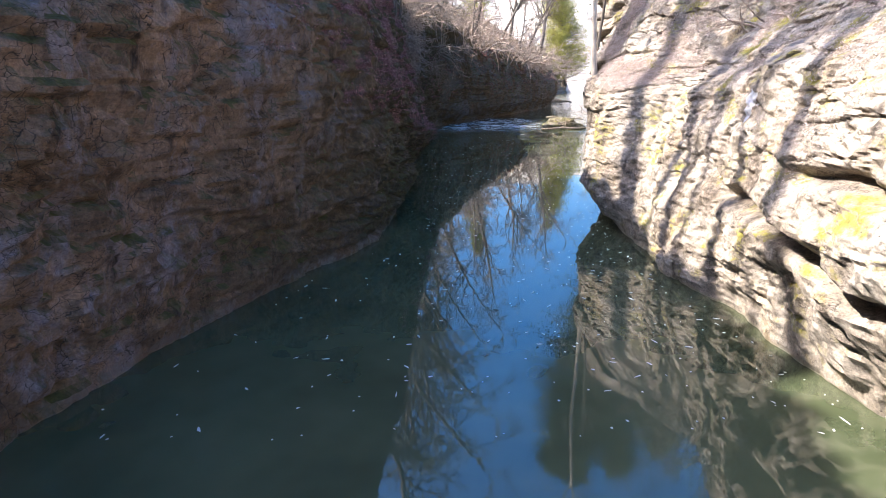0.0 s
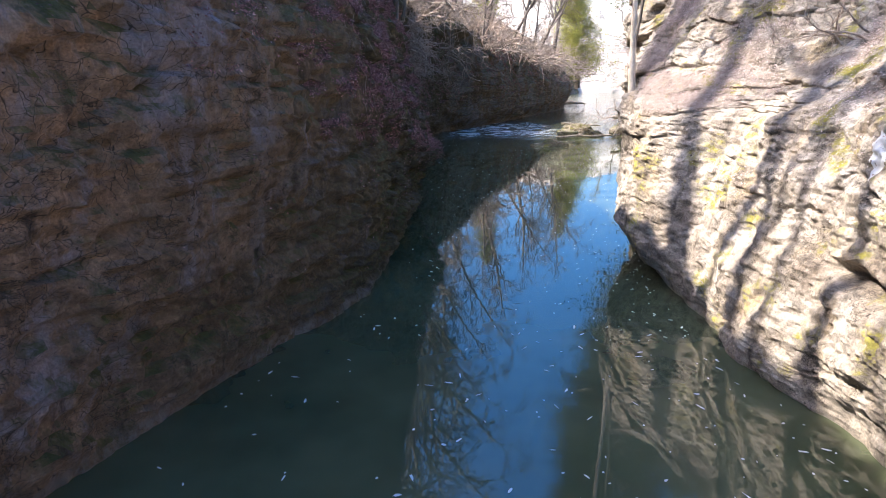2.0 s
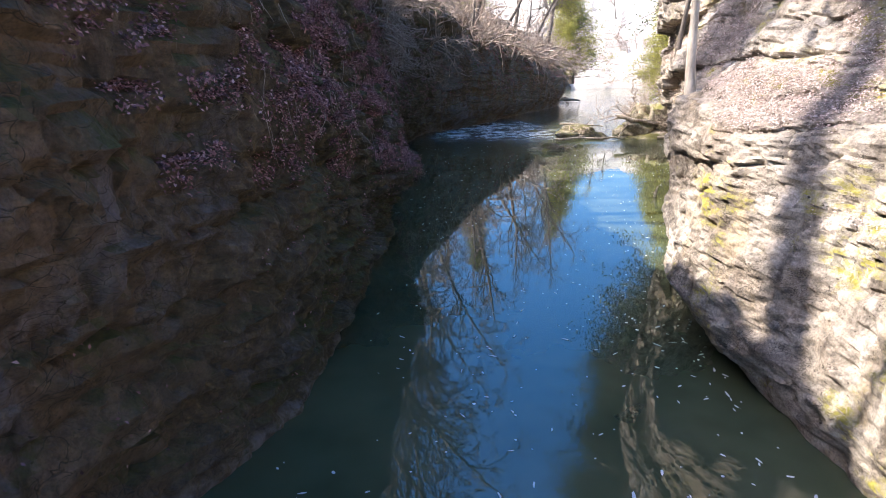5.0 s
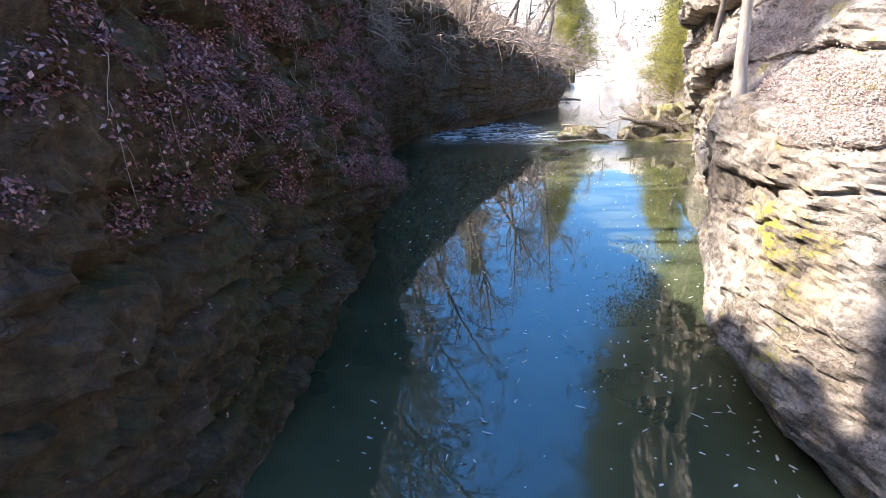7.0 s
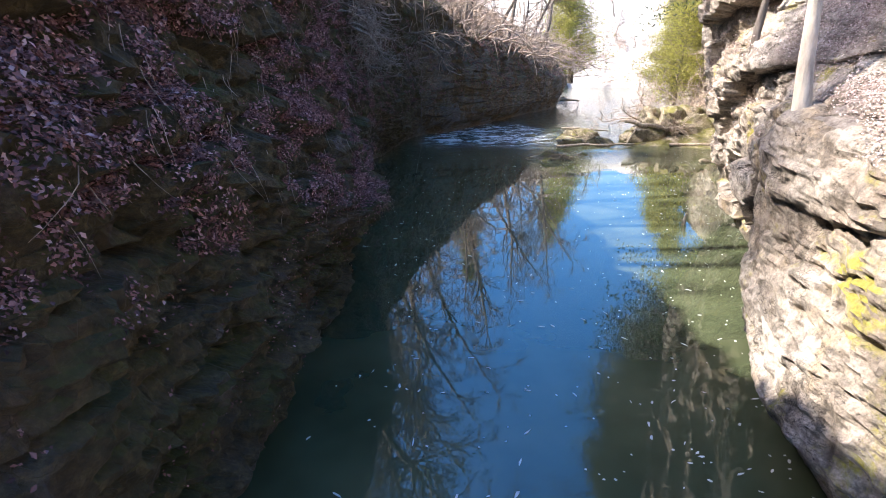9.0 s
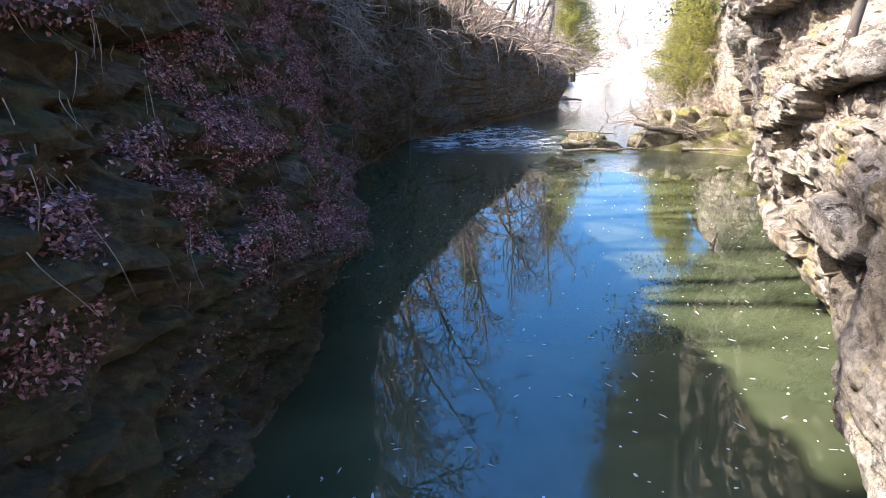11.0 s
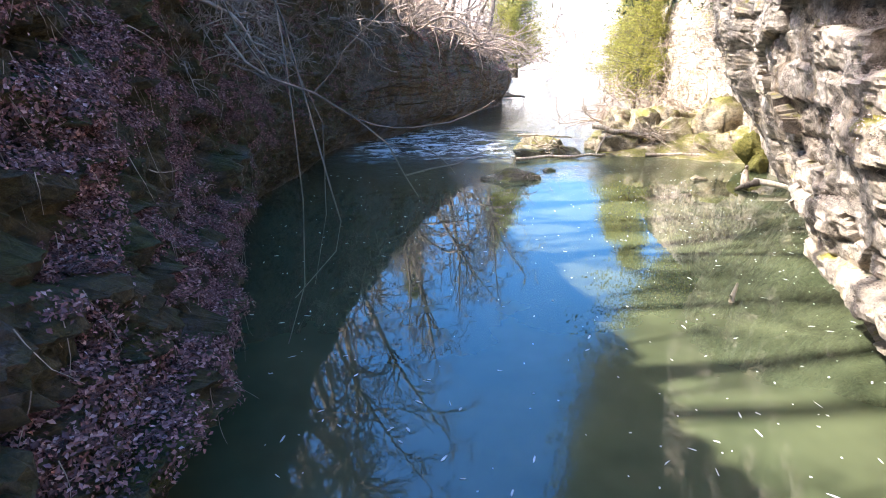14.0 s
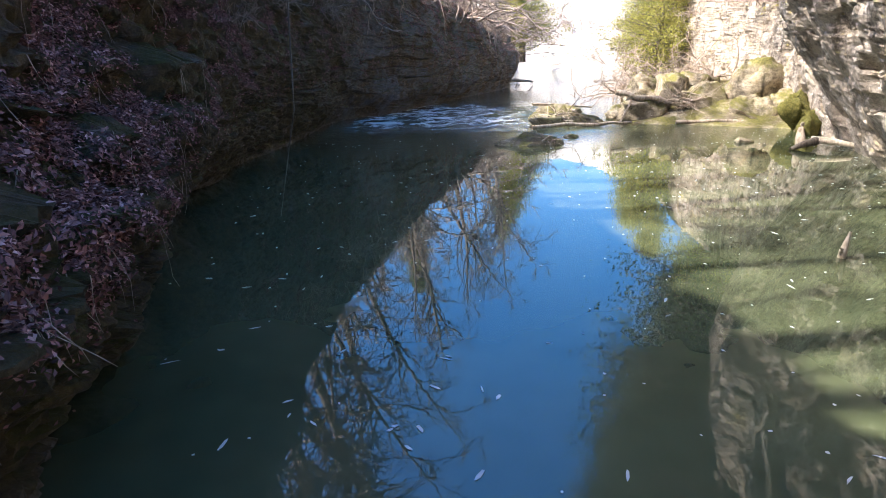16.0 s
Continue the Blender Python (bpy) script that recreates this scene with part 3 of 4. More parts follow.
def brush(seed, size, stems=20):
    """A tangle of arching bare stems that leans towards +x."""
    r = np.random.default_rng(seed)
    main, fine = [], []
    for _ in range(stems):
        way = np.array([r.uniform(-0.3, 1.1), r.uniform(-0.9, 0.9), r.uniform(0.2, 1.2)])
        L = size * r.uniform(0.6, 1.2)
        line = wander((r.normal(0, 0.08 * size), r.normal(0, 0.3 * size), -0.2), way, L, 10, 0.17, r, r.uniform(0.0, 0.13))
        r0 = r.uniform(0.03, 0.06)
        main.append((line, r0 * (1 - 0.7 * np.linspace(0, 1, 10)), 4))
        for _ in range(6):
            c = r.integers(2, 10)
            e = line[c] - line[c - 1]
            tw = wander(line[c], off_way(e / np.linalg.norm(e), r.uniform(30, 75), r), L * r.uniform(0.18, 0.5), 6, 0.24, r, 0.0)
            fine.append((tw, np.linspace(0.027, 0.011, 6), 3))
            for _ in range(2):
                b = r.integers(1, 5)
                e2 = tw[b + 1] - tw[b]
                fine.append((wander(tw[b], off_way(e2 / np.linalg.norm(e2), r.uniform(30, 65), r), L * r.uniform(0.08, 0.22), 4, 0.25, r), np.linspace(0.016, 0.008, 4), 3))
    root = empty("shrub")
    tagged(part("stemwork", mesh_from("stemwork", *tubes(main), M_TWIG), root), kind="stuff")
    tagged(part("twigwork", mesh_from("twigwork", *tubes(fine), M_TWIG), root), kind="stuff")
    return root


def kites(at, way, side, up, length, width, cup):
    """Small leaf shapes, one bent quad each."""
    n = len(at)
    L, W = length[:, None], width[:, None]
    V = np.stack([at, at + way * L * 0.5 + side * W * 0.5 + up * cup[:, None], at + way * L, at + way * L * 0.5 - side * W * 0.5 + up * cup[:, None] * 0.7], 1)
    return V.reshape(-1, 3), np.arange(4 * n).reshape(n, 4)


def frames_for(n, r, up=None, tilt=0.6):
    """Random frames whose up is near the given ways."""
    u = r.normal(0, 1, (n, 3)) if up is None else up + r.normal(0, tilt, (n, 3))
    u /= np.linalg.norm(u, axis=1)[:, None]
    w = np.cross(u, r.normal(0, 1, (n, 3)))
    w /= np.linalg.norm(w, axis=1)[:, None]
    return w, np.cross(u, w), u


def evergreen(seed, height, spread, low=0.15, clumps=190, sprays=96, mat=None):
    """A cedar at the origin: trunk, boughs, and a crown of many small sprays."""
    r = np.random.default_rng(seed)
    trunk = wander((0, 0, -0.3), (0, 0, 1), height, 12, 0.03, r)
    boughs, at = [], []
    for i in range(clumps):
        u = low + (1 - low) * r.random() ** 0.9
        k = min(int(u * 11), 10)
        p = trunk[k] + (trunk[k + 1] - trunk[k]) * (u * 11 - k)
        a = r.uniform(0, 2 * np.pi)
        reach = spread * (1 - u) ** 0.7 * r.uniform(0.45, 1.15) + 0.15
        line = wander(p, (math.cos(a), math.sin(a), 0.25), reach, 5, 0.14, r)
        boughs.append((line, np.linspace(0.03, 0.008, 5) * height / 8, 3))
        size = 0.16 * spread + 0.12
        for _ in range(3):
            c = line[r.integers(2, 5)] + r.normal(0, 0.25 * size, 3)
            at.append(c + r.normal(0, size * 0.5, (sprays // 3, 3)) * (1, 1, 0.6))
    at = np.concatenate(at)
    n = len(at)
    w, s_, u_ = frames_for(n, r)
    root = empty("evergreen_tree")
    part("trunk", mesh_from("trunk", *tubes([(trunk, height * 0.016 * (1 - 0.9 * np.linspace(0, 1, 12)), 8)]), M_BARK), root)
    tagged(part("boughwork", mesh_from("boughwork", *tubes(boughs), M_BARK), root), kind="stuff")
    ln = r.uniform(0.08, 0.18, n) * (spread / 2.5) ** 0.5
    tagged(part("crown", mesh_from("crown", *kites(at, w, s_, u_, ln, ln * 0.28, ln * 0.1), mat or M_CEDAR, False), root, "feathery yellow-green evergreen sprays"), kind="stuff")
    return root


W_RIM, E_LEDGE, E_TOP = 148, 98, 184


def on_west(y, back):
    """A place on the west bank, that far behind the rim."""
    i = int(np.argmin(np.abs(WEST[:, 0, 1] - y)))
    row = WEST[i, W_RIM - 30:]
    j = int(np.argmin(np.abs(row[:, 0] - (WEST[i, W_RIM, 0] - back))))
    return row[j]


def on_east(y, back, first=E_LEDGE):
    i = int(np.argmin(np.abs(EAST[:, 0, 1] - y)))
    row = EAST[i, first:]
    j = int(np.argmin(np.abs(row[:, 0] - (EAST[i, first, 0] + back))))
    return row[j]


def plant(source, p, turn, size, label, category, group, tilt=(0, 0), name=None):
    ob = copy_thing(source, pose(p[0], p[1], p[2], tilt[0], tilt[1], turn))
    ob.scale = (size, size, size)
    return tagged(ob, label, category, group)


TREES = [bare_tree(11, 13, 0.23, (0.25, 0.0), 18, 9), bare_tree(12, 15, 0.26, (0.12, 0.1), 20, 9), bare_tree(13, 11, 0.16, (0.35, -0.1), 16, 9), bare_tree(14, 9, 0.11, (0.2, 0.05), 14, 8)]
for ob in TREES:
    tagged(ob, "leafless grey tree leaning out over the river", "tree", "bare trees on the west bank")
r = np.random.default_rng(5)
west_spots = [(6.4, 1.0, 1), (7.9, 1.8, 3), (9.2, 0.8, 0), (11.4, 1.6, 2), (10.3, 1.3, 3), (10.8, 2.4, 0), (12.2, 0.8, 2), (12.9, 1.2, 1), (23.6, 1.2, 0), (26.0, 2.5, 2), (28.7, 0.8, 1), (30.0, 2.0, 3), (31.8, 0.9, 2), (34.0, 1.2, 0), (36.5, 0.7, 2), (38.5, 2.0, 1), (41.0, 0.8, 3), (43.5, 1.2, 2), (46.0, 1.0, 0), (49.0, 1.5, 2), (52.0, 0.8, 3), (55.0, 2.0, 1), (58.0, 1.0, 2), (62.0, 1.5, 0), (66.0, 1.0, 3), (70.0, 2.0, 2), (74.0, 1.2, 1), (29.4, 1.5, 2), (33.0, 2.2, 1), (35.2, 1.6, 3), (37.4, 1.4, 0), (40.0, 1.8, 2), (42.2, 2.0, 1), (44.8, 1.6, 3)]
used = set()
for y, back, k in west_spots:
    p = on_west(y, back)
    turn, size = r.uniform(-35, 35), r.uniform(0.85, 1.15)
    if k not in used:
        used.add(k)
        TREES[k].matrix_basis = pose(p[0], p[1], p[2], 0, 0, turn)
        TREES[k].scale = (size, size, size)
        continue
    plant(TREES[k], p, turn, size, "leafless grey tree leaning out over the river", "tree", "bare trees on the west bank")
for y in (24, 30, 37, 44, 52, 61, 70, 78, 90, 104, 118):
    for back in ((5.5, 10.5) if y < 40 else (11.0,)):
        plant(TREES[int(r.integers(0, 4))], on_west(y + r.uniform(-2, 2), back + r.uniform(-1, 1)), r.uniform(0, 360), r.uniform(0.8, 1.1), "leafless grey tree on the wooded slope", "tree", "bare trees on the west slope")
for y in (3, 8, 13, 19, 24, 29, 34, 40, 48, 57, 68, 80, 95):
    plant(TREES[int(r.integers(0, 4))], on_east(y, 3.5 + r.uniform(0, 3), E_TOP), r.uniform(0, 360), r.uniform(0.7, 1.0), "leafless tree on the sunny cliff top", "tree", "bare trees on the east cliff")
for i in range(44):
    x, yy = r.uniform(0, 80), r.uniform(132, 185)
    plant(TREES[int(r.integers(0, 4))], (x, yy, float(hill_height(yy)) - 0.9), r.uniform(0, 360), r.uniform(0.45, 0.7), "leafless tree on the far hillside", "tree", "bare trees on the far hillside")

SHRUBS = [brush(21, 3.2, 7), brush(22, 4.0, 7), brush(23, 2.4, 7)]
for ob in SHRUBS:
    tagged(ob, "tangled leafless shrub arching over the bank", "shrub", "shrubs on the west bank")
spots = [(y, r.uniform(-0.5, 1.0)) for y in np.arange(33, 79, 2.0)] + [(y, r.uniform(1.0, 4.0)) for y in np.arange(34, 80, 3.0)]
for n, (y, back) in enumerate(spots):
    p = on_west(y + r.uniform(-0.5, 0.5), back)
    turn, size = r.uniform(-50, 40), r.uniform(0.8, 1.35)
    if n < 3:
        SHRUBS[n].matrix_basis = pose(p[0], p[1], p[2], 0, 0, turn)
        continue
    plant(SHRUBS[n % 3], p, turn, size, "tangled leafless shrub arching over the bank", "shrub", "shrubs on the west bank")
for i in range(26):
    x, yy = r.uniform(14, 60), r.uniform(131, 145)
    plant(SHRUBS[i % 3], (x, yy, float(hill_height(yy)) - 0.6), r.uniform(0, 360), r.uniform(1.2, 2.2), "tangled leafless shrub on the far bank", "shrub", "shrubs on the far bank")
for y, back in ((12.2, 1.2), (13.2, 2.0), (14.8, 2.4), (16.0, 2.6), (17.2, 2.0), (18.6, 1.2), (46, 0), (50, 0), (54, 0)):
    p = on_east(y, back)
    plant(SHRUBS[int(r.integers(0, 3))], p, 180 + r.uniform(-60, 60), r.uniform(0.35, 0.6), "small leafless shrub on a rock ledge", "shrub", "shrubs on the east cliff")

for y in np.arange(26.5, 45, 1.05):
    i, j = int(np.argmin(np.abs(WEST[:, 0, 1] - y))), int(r.integers(78, 120))
    plant(SHRUBS[int(r.integers(0, 3))], WEST[i, j], r.uniform(-60, 60), r.uniform(0.22, 0.45), "thin leafless shrub rooted in the steep leafy bank", "shrub", "shrubs on the west face")
for x, y, z in ((15.5, 50, 0.5), (16.8, 52.5, 0.6), (18.2, 54.5, 0.6), (17.6, 49.0, 0.9), (19.2, 52, 1.0), (18.6, 47.0, 1.2), (20.5, 59, 0.4), (20.8, 55.5, 1.0)):
    plant(SHRUBS[int(r.integers(0, 3))], (x, y, z), r.uniform(0, 360), r.uniform(0.8, 1.2), "brown leafless shrub on the bar", "shrub", "shrubs on the bar")
CEDARS = [evergreen(31, 14, 3.2), evergreen(32, 9, 2.6, 0.05, 330), evergreen(33, 12, 4.6, 0.05, 380)]
cedar_spots = [(0, (18.0, 86, 2.5), 1.25), (1, (19.8, 57, 1.2), 1.15), (2, (19.6, 47.0, 7.5), 0.9), (2, (17.6, 83, 2.5), 1.1), (1, (15.6, 79.5, 3.0), 0.7), (0, (-5.5, 17.5, 10.2), 0.8), (2, (21.5, 62, 1.5), 0.8), (1, (22.0, 52, 8.0), 0.9), (0, (9.5, 13.5, 8.5), 0.7), (1, (4.0, 66, 9.5), 0.8)]
seen = set()
for k, p, size in cedar_spots:
    if k not in seen:
        seen.add(k)
        tree = CEDARS[k]
        tree.matrix_basis = pose(*p)
        tree.scale = (size, size, size)
    else:
        tree = copy_thing(CEDARS[k], pose(*p, 0, 0, r.uniform(0, 360)))
        tree.scale = (size, size, size)
    tagged(tree, "feathery evergreen cedar tree above the river", "tree", "evergreen trees")

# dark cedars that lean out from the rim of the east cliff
# out of direct view; their shade-dark foliage darkens the river's reflection
dark = evergreen(34, 12, 4.6, 0.02, 420, 90, M_SHADED_CEDAR)
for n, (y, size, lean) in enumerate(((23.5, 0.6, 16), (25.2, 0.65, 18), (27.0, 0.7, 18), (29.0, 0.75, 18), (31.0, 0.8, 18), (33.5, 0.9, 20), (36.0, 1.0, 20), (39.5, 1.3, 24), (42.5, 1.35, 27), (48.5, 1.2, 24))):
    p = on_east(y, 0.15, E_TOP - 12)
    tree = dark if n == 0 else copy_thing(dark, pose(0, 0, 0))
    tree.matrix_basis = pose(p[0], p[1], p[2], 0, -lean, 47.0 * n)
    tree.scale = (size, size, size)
    tagged(tree, "dense evergreen with shade-darkened foliage leaning out from the cliff rim", "tree", "dark evergreen trees")

# the pale tree on the ledge of the east cliff
lone = bare_tree(41, 12, 0.072, (-0.02, 0.0), 12, 8, 0.45)
for ob in lone.children:
    ob.data.materials[0] = M_PALE
lone.matrix_basis = pose(4.5, 16.45, 3.85)
tagged(lone, "pale sunlit bare tree rooted on a rock ledge", "tree")
p = on_east(18.75, 0.25)
slim = bare_tree(42, 8, 0.05, (0.02, 0.05), 8, 6, 0.5)
slim.matrix_basis = pose(p[0] - 0.1, p[1], p[2])
tagged(slim, "slim dark bare tree on the cliff edge", "tree")


# ---- hanging boughs close to the west slope ----
def hanging_bough():
    q = np.random.default_rng(3)
    root = empty("hanging_branch")
    main = np.array([(0.702, 18.368, 4.46), (0.768, 18.278, 4.388), (0.84, 18.188, 4.352), (0.942, 18.188, 4.316), (1.044, 18.188, 4.25), (1.122, 18.188, 4.184), (1.164, 18.188, 4.1), (1.2, 18.188, 4.04)])
    part("bough", mesh_from("bough", *tubes([(main, np.linspace(0.0042, 0.0018, 8), 6)]), M_BARK), root)
    for a, way, L, bend in (((0.942, 18.188, 4.316), (0.4, 0.1, 0.5), 0.35, -0.05), ((1.044, 18.188, 4.25), (0.7, 0.0, -0.5), 0.4, -0.05), ((1.122, 18.188, 4.184), (1.0, 0.1, -0.15), 0.24, 0.04), ((0.84, 18.188, 4.352), (-0.4, 0.0, 0.5), 0.35, 0.0), ((1.164, 18.188, 4.1), (0.8, 0.0, 0.1), 0.3, 0.02)):
        part("twig", mesh_from("twig", *tubes([(wander(a, way, L, 9, 0.13, q, bend), np.linspace(0.0024, 0.001, 9), 4)]), M_BARK), root)
    return tagged(root, "bare arching bough reaching over the water", "branch")


hanging_bough()


def vine(points, r0):
    root = new("hanging_vine", mesh_from("hanging_vine", *tubes([(np.array(points), np.linspace(r0, r0 * 0.4, len(points)), 5)]), M_BARK))
    return tagged(root, "thin bare vine hanging beside the slope", "vine", "hanging vines")


vine([(0.715, 18.517, 5.008), (0.829, 18.365, 4.666), (0.867, 18.251, 4.438), (0.882, 18.213, 4.263), (0.89, 18.213, 4.035), (0.875, 18.213, 3.792), (0.814, 18.213, 3.61)], 0.0032)
vine([(0.772, 18.308, 4.76), (0.88, 18.188, 4.49), (0.928, 18.188, 4.262), (0.97, 18.188, 4.058), (0.988, 18.188, 3.98), (0.97, 18.188, 3.896), (0.85, 18.188, 3.764)], 0.0032)
vine([(0.0, 24.6, 4.6), (0.45, 24.4, 3.6), (0.42, 24.3, 2.4), (0.2, 24.3, 1.4)], 0.010)


# ---- leaf litter ----
def surface(V):
    """Centres, normals and areas of the cells of a grid of places."""
    a, b, c, d = V[:-1, :-1], V[1:, :-1], V[1:, 1:], V[:-1, 1:]
    n = np.cross(c - a, d - b)
    area = np.linalg.norm(n, axis=2) / 2
    return (a + b + c + d) / 4, n / (area[..., None] * 2 + 1e-12), area


def litter(name, V, flip, count, keep, label, sizes=(0.03, 0.065), seed=1, mat=None):
    q = np.random.default_rng(seed)
    c, n, area = surface(V)
    n = n * flip
    w = (area * keep(c, n)).ravel()
    pick = q.choice(len(w), count, p=w / w.sum())
    c, n = c.reshape(-1, 3)[pick], n.reshape(-1, 3)[pick]
    c = c + q.normal(0, 0.035, c.shape) + n * q.uniform(0.005, 0.05, (count, 1))
    wv, sv, uv = frames_for(count, q, n + (0, 0, 0.4), 0.45)
    L = q.uniform(*sizes, count)
    ob = new(name, mesh_from(name, *kites(c, wv, sv, uv, L, L * q.uniform(0.45, 0.7, count), L * q.uniform(0.05, 0.3, count)), mat or M_LITTER, False))
    return tagged(ob, label, "leaves", kind="stuff")


def west_keep(c, n):
    x, y, z = c[..., 0], c[..., 1], c[..., 2]
    patch = 0.5 * fbm(x * 0.9, y * 0.9, z * 1.6, 5, 201) + 0.9 * fbm(x * 2.2, y * 2.0, z * 3.4, 4, 207)
    up = np.clip((n[..., 2] + np.interp(y, (15, 17.5, 22, 26, 30), (-0.1, 0.3, 0.22, 0.15, -0.1))) / 0.5, 0, 1)
    up = np.maximum(up, 0.3 * (y > 14.5) * (y < 25))
    stretch = np.interp(y, (7, 9, 11, 14, 18, 26, 40, 76), (0, 0.3, 1.1, 1.6, 1.2, 1, 0.35, 0.15))
    high = np.interp(z - np.interp(y, (8, 11, 14, 18, 19.2, 21, 22, 24, 30, 80), (4.2, 3.4, 2.95, 2.6, 2.35, 1.75, 1.3, 0.9, 1.8, 2.8)), (-1.2, -0.2, 0.2), (0.012, 0.05, 1))
    return np.clip(patch * 13 + np.interp(y, (12, 15, 18, 27, 32), (-0.7, -0.5, 0.3, 0.35, 0.1)), 0, 1) * up * stretch * high * (z > 0.4) * (z < 6.5) * (y > 6) * (y < 80)


def east_keep(c, n):
    x, y, z = c[..., 0], c[..., 1], c[..., 2]
    patch = fbm(x * 0.7, y * 0.7, z, 4, 231)
    up = np.clip((n[..., 2] - 0.15) / 0.4, 0, 1)
    bench = 1 + 5 * (y > 11.5) * (y < 18) * (z > 3.4)
    return np.clip(patch * 5 + 0.4, 0, 1) * up * bench * (z > 2.4) * (z < 7.5) * (y > 3) * (y < 24)


litter("leaf_litter", WEST, 1.0, 470000, west_keep, "purple-brown dead leaves drifted on rock ledges", (0.022, 0.05), seed=2)
litter("leaf_litter", EAST, -1.0, 170000, east_keep, "pale dead leaves scattered on sunny ledges", (0.014, 0.034), seed=3, mat=M_STRAW)


# ---- boulders, driftwood, foam ----
def boulder(name, place, size, seed, label, mat=None, category="boulder", group="", turn=0.0):
    n_u, n_v = 44, 30
    u = np.linspace(0, 2 * np.pi, n_u, endpoint=False)
    v = np.linspace(0.02, np.pi - 0.02, n_v)
    U, T = np.meshgrid(u, v, indexing="ij")
    P = np.stack([np.sin(T) * np.cos(U), np.sin(T) * np.sin(U), np.cos(T)], -1)
    e = 0.72
    P = np.sign(P) * np.abs(P) ** e
    s = seed * 7.3
    q = np.random.default_rng(seed)
    for n in q.normal(0, 1, (11, 3)):
        n = n / np.linalg.norm(n)
        P = P - np.maximum(P @ n - q.uniform(0.62, 0.88), 0)[..., None] * n
    k = 1 + 0.45 * fbm(P[..., 0] * 1.3 + s, P[..., 1] * 1.3, P[..., 2] * 1.3, 5, seed) - 0.16 * np.abs(fbm(P[..., 0] * 3 + s, P[..., 1] * 3, P[..., 2] * 4, 4, seed + 9)) + 0.16 * fbm(P[..., 0] * 6 + s, P[..., 1] * 6, P[..., 2] * 6, 3, seed + 3)
    P = P * k[..., None] * np.array(size) * 1.22
    i = np.arange(n_u)[:, None] * n_v + np.arange(n_v - 1)[None, :]
    j = ((np.arange(n_u) + 1) % n_u)[:, None] * n_v + np.arange(n_v - 1)[None, :]
    F = np.stack([i, i + 1, j + 1, j], -1).reshape(-1, 4)
    ob = new(name, mesh_from(name, P.reshape(-1, 3), F, mat or M_BOULDER))
    ob.matrix_basis = pose(*place, 0, 0, turn)
    return tagged(ob, label, category, group)


for n, (x, y, z, a, b, c) in enumerate(((6.3, 37.8, 0.05, 0.95, 0.45, 0.28), (9.3, 44.2, 0.1, 1.0, 0.7, 0.5), (8.5, 42.9, 0.1, 0.8, 0.5, 0.32), (10.4, 43.0, 0.05, 0.45, 0.4, 0.32), (9.6, 42.7, 0.05, 0.4, 0.35, 0.25), (8.1, 39.2, -0.05, 0.3, 0.25, 0.16), (6.9, 47.0, 0.0, 0.35, 0.3, 0.15))):
    boulder("rock", (x, y, z), (a, b, c), 60 + n, "low mossy rock standing in the riffle", group="rocks in the riffle")
for n, (x, y, z, a, b, c) in enumerate(((13.0, 43.7, 0.4, 1.0, 0.8, 0.75), (14.9, 44.8, 0.7, 1.2, 0.9, 1.0), (16.4, 45.2, 0.7, 1.4, 1.0, 1.25), (15.6, 43.2, 0.5, 0.9, 0.8, 0.8), (17.4, 43.4, 0.7, 1.2, 1.0, 1.35), (16.8, 41.6, 0.3, 0.8, 0.7, 0.7), (18.2, 41.2, 0.4, 0.9, 0.8, 0.75), (14.2, 46.3, 0.8, 1.0, 1.0, 0.9), (18.9, 44.6, 1.0, 1.2, 1.0, 1.5), (12.2, 44.8, 0.1, 0.6, 0.5, 0.4), (17.6, 39.4, 0.1, 0.6, 0.5, 0.45))):
    boulder("boulder", (x, y, z), (a, b, c), 80 + n, "big pale boulder with yellow-green moss on the bar", group="boulders on the bar", turn=n * 47)
boulder("rock", (13.2, 36.6, 0.0), (0.3, 0.22, 0.14), 99, "pale stone breaking the surface of the pool", category="rock")


for n, (x, y, z, a, b, c) in enumerate(((16.6, 38.9, 0.7, 0.4, 0.5, 0.6), (16.4, 37.9, 0.3, 0.3, 0.5, 0.5))):
    boulder("moss_cushion", (x, y, z), (a, b, c), 120 + n, "yellow-green moss cushion at the foot of the cliff", M_MOSS, "moss", "moss cushions", -60)


def bar():
    x, y = np.linspace(9, 24, 110), np.linspace(37, 66, 150)
    X, Y = np.meshgrid(x, y, indexing="ij")
    edge = table(Y.ravel(), (37, 21), (39, 17.2), (41, 15.0), (42.5, 12.4), (44, 11.8), (47, 12.4), (51, 14.5), (56, 18), (61, 21.5), (66, 25)).reshape(X.shape)
    Z = np.clip((X - edge) * 0.22, -0.5, 1.3) + 0.12 * fbm(X, Y, X * 0, 4, 301)
    ob = new("gravel_bar", mesh_from("gravel_bar", np.stack([X, Y, Z], -1).reshape(-1, 3), grid_faces(*X.shape)[:, ::-1], M_BOULDER))
    return tagged(ob, "gravel bar of pale stones beneath the cliff", "gravel bar", kind="structure")


bar()


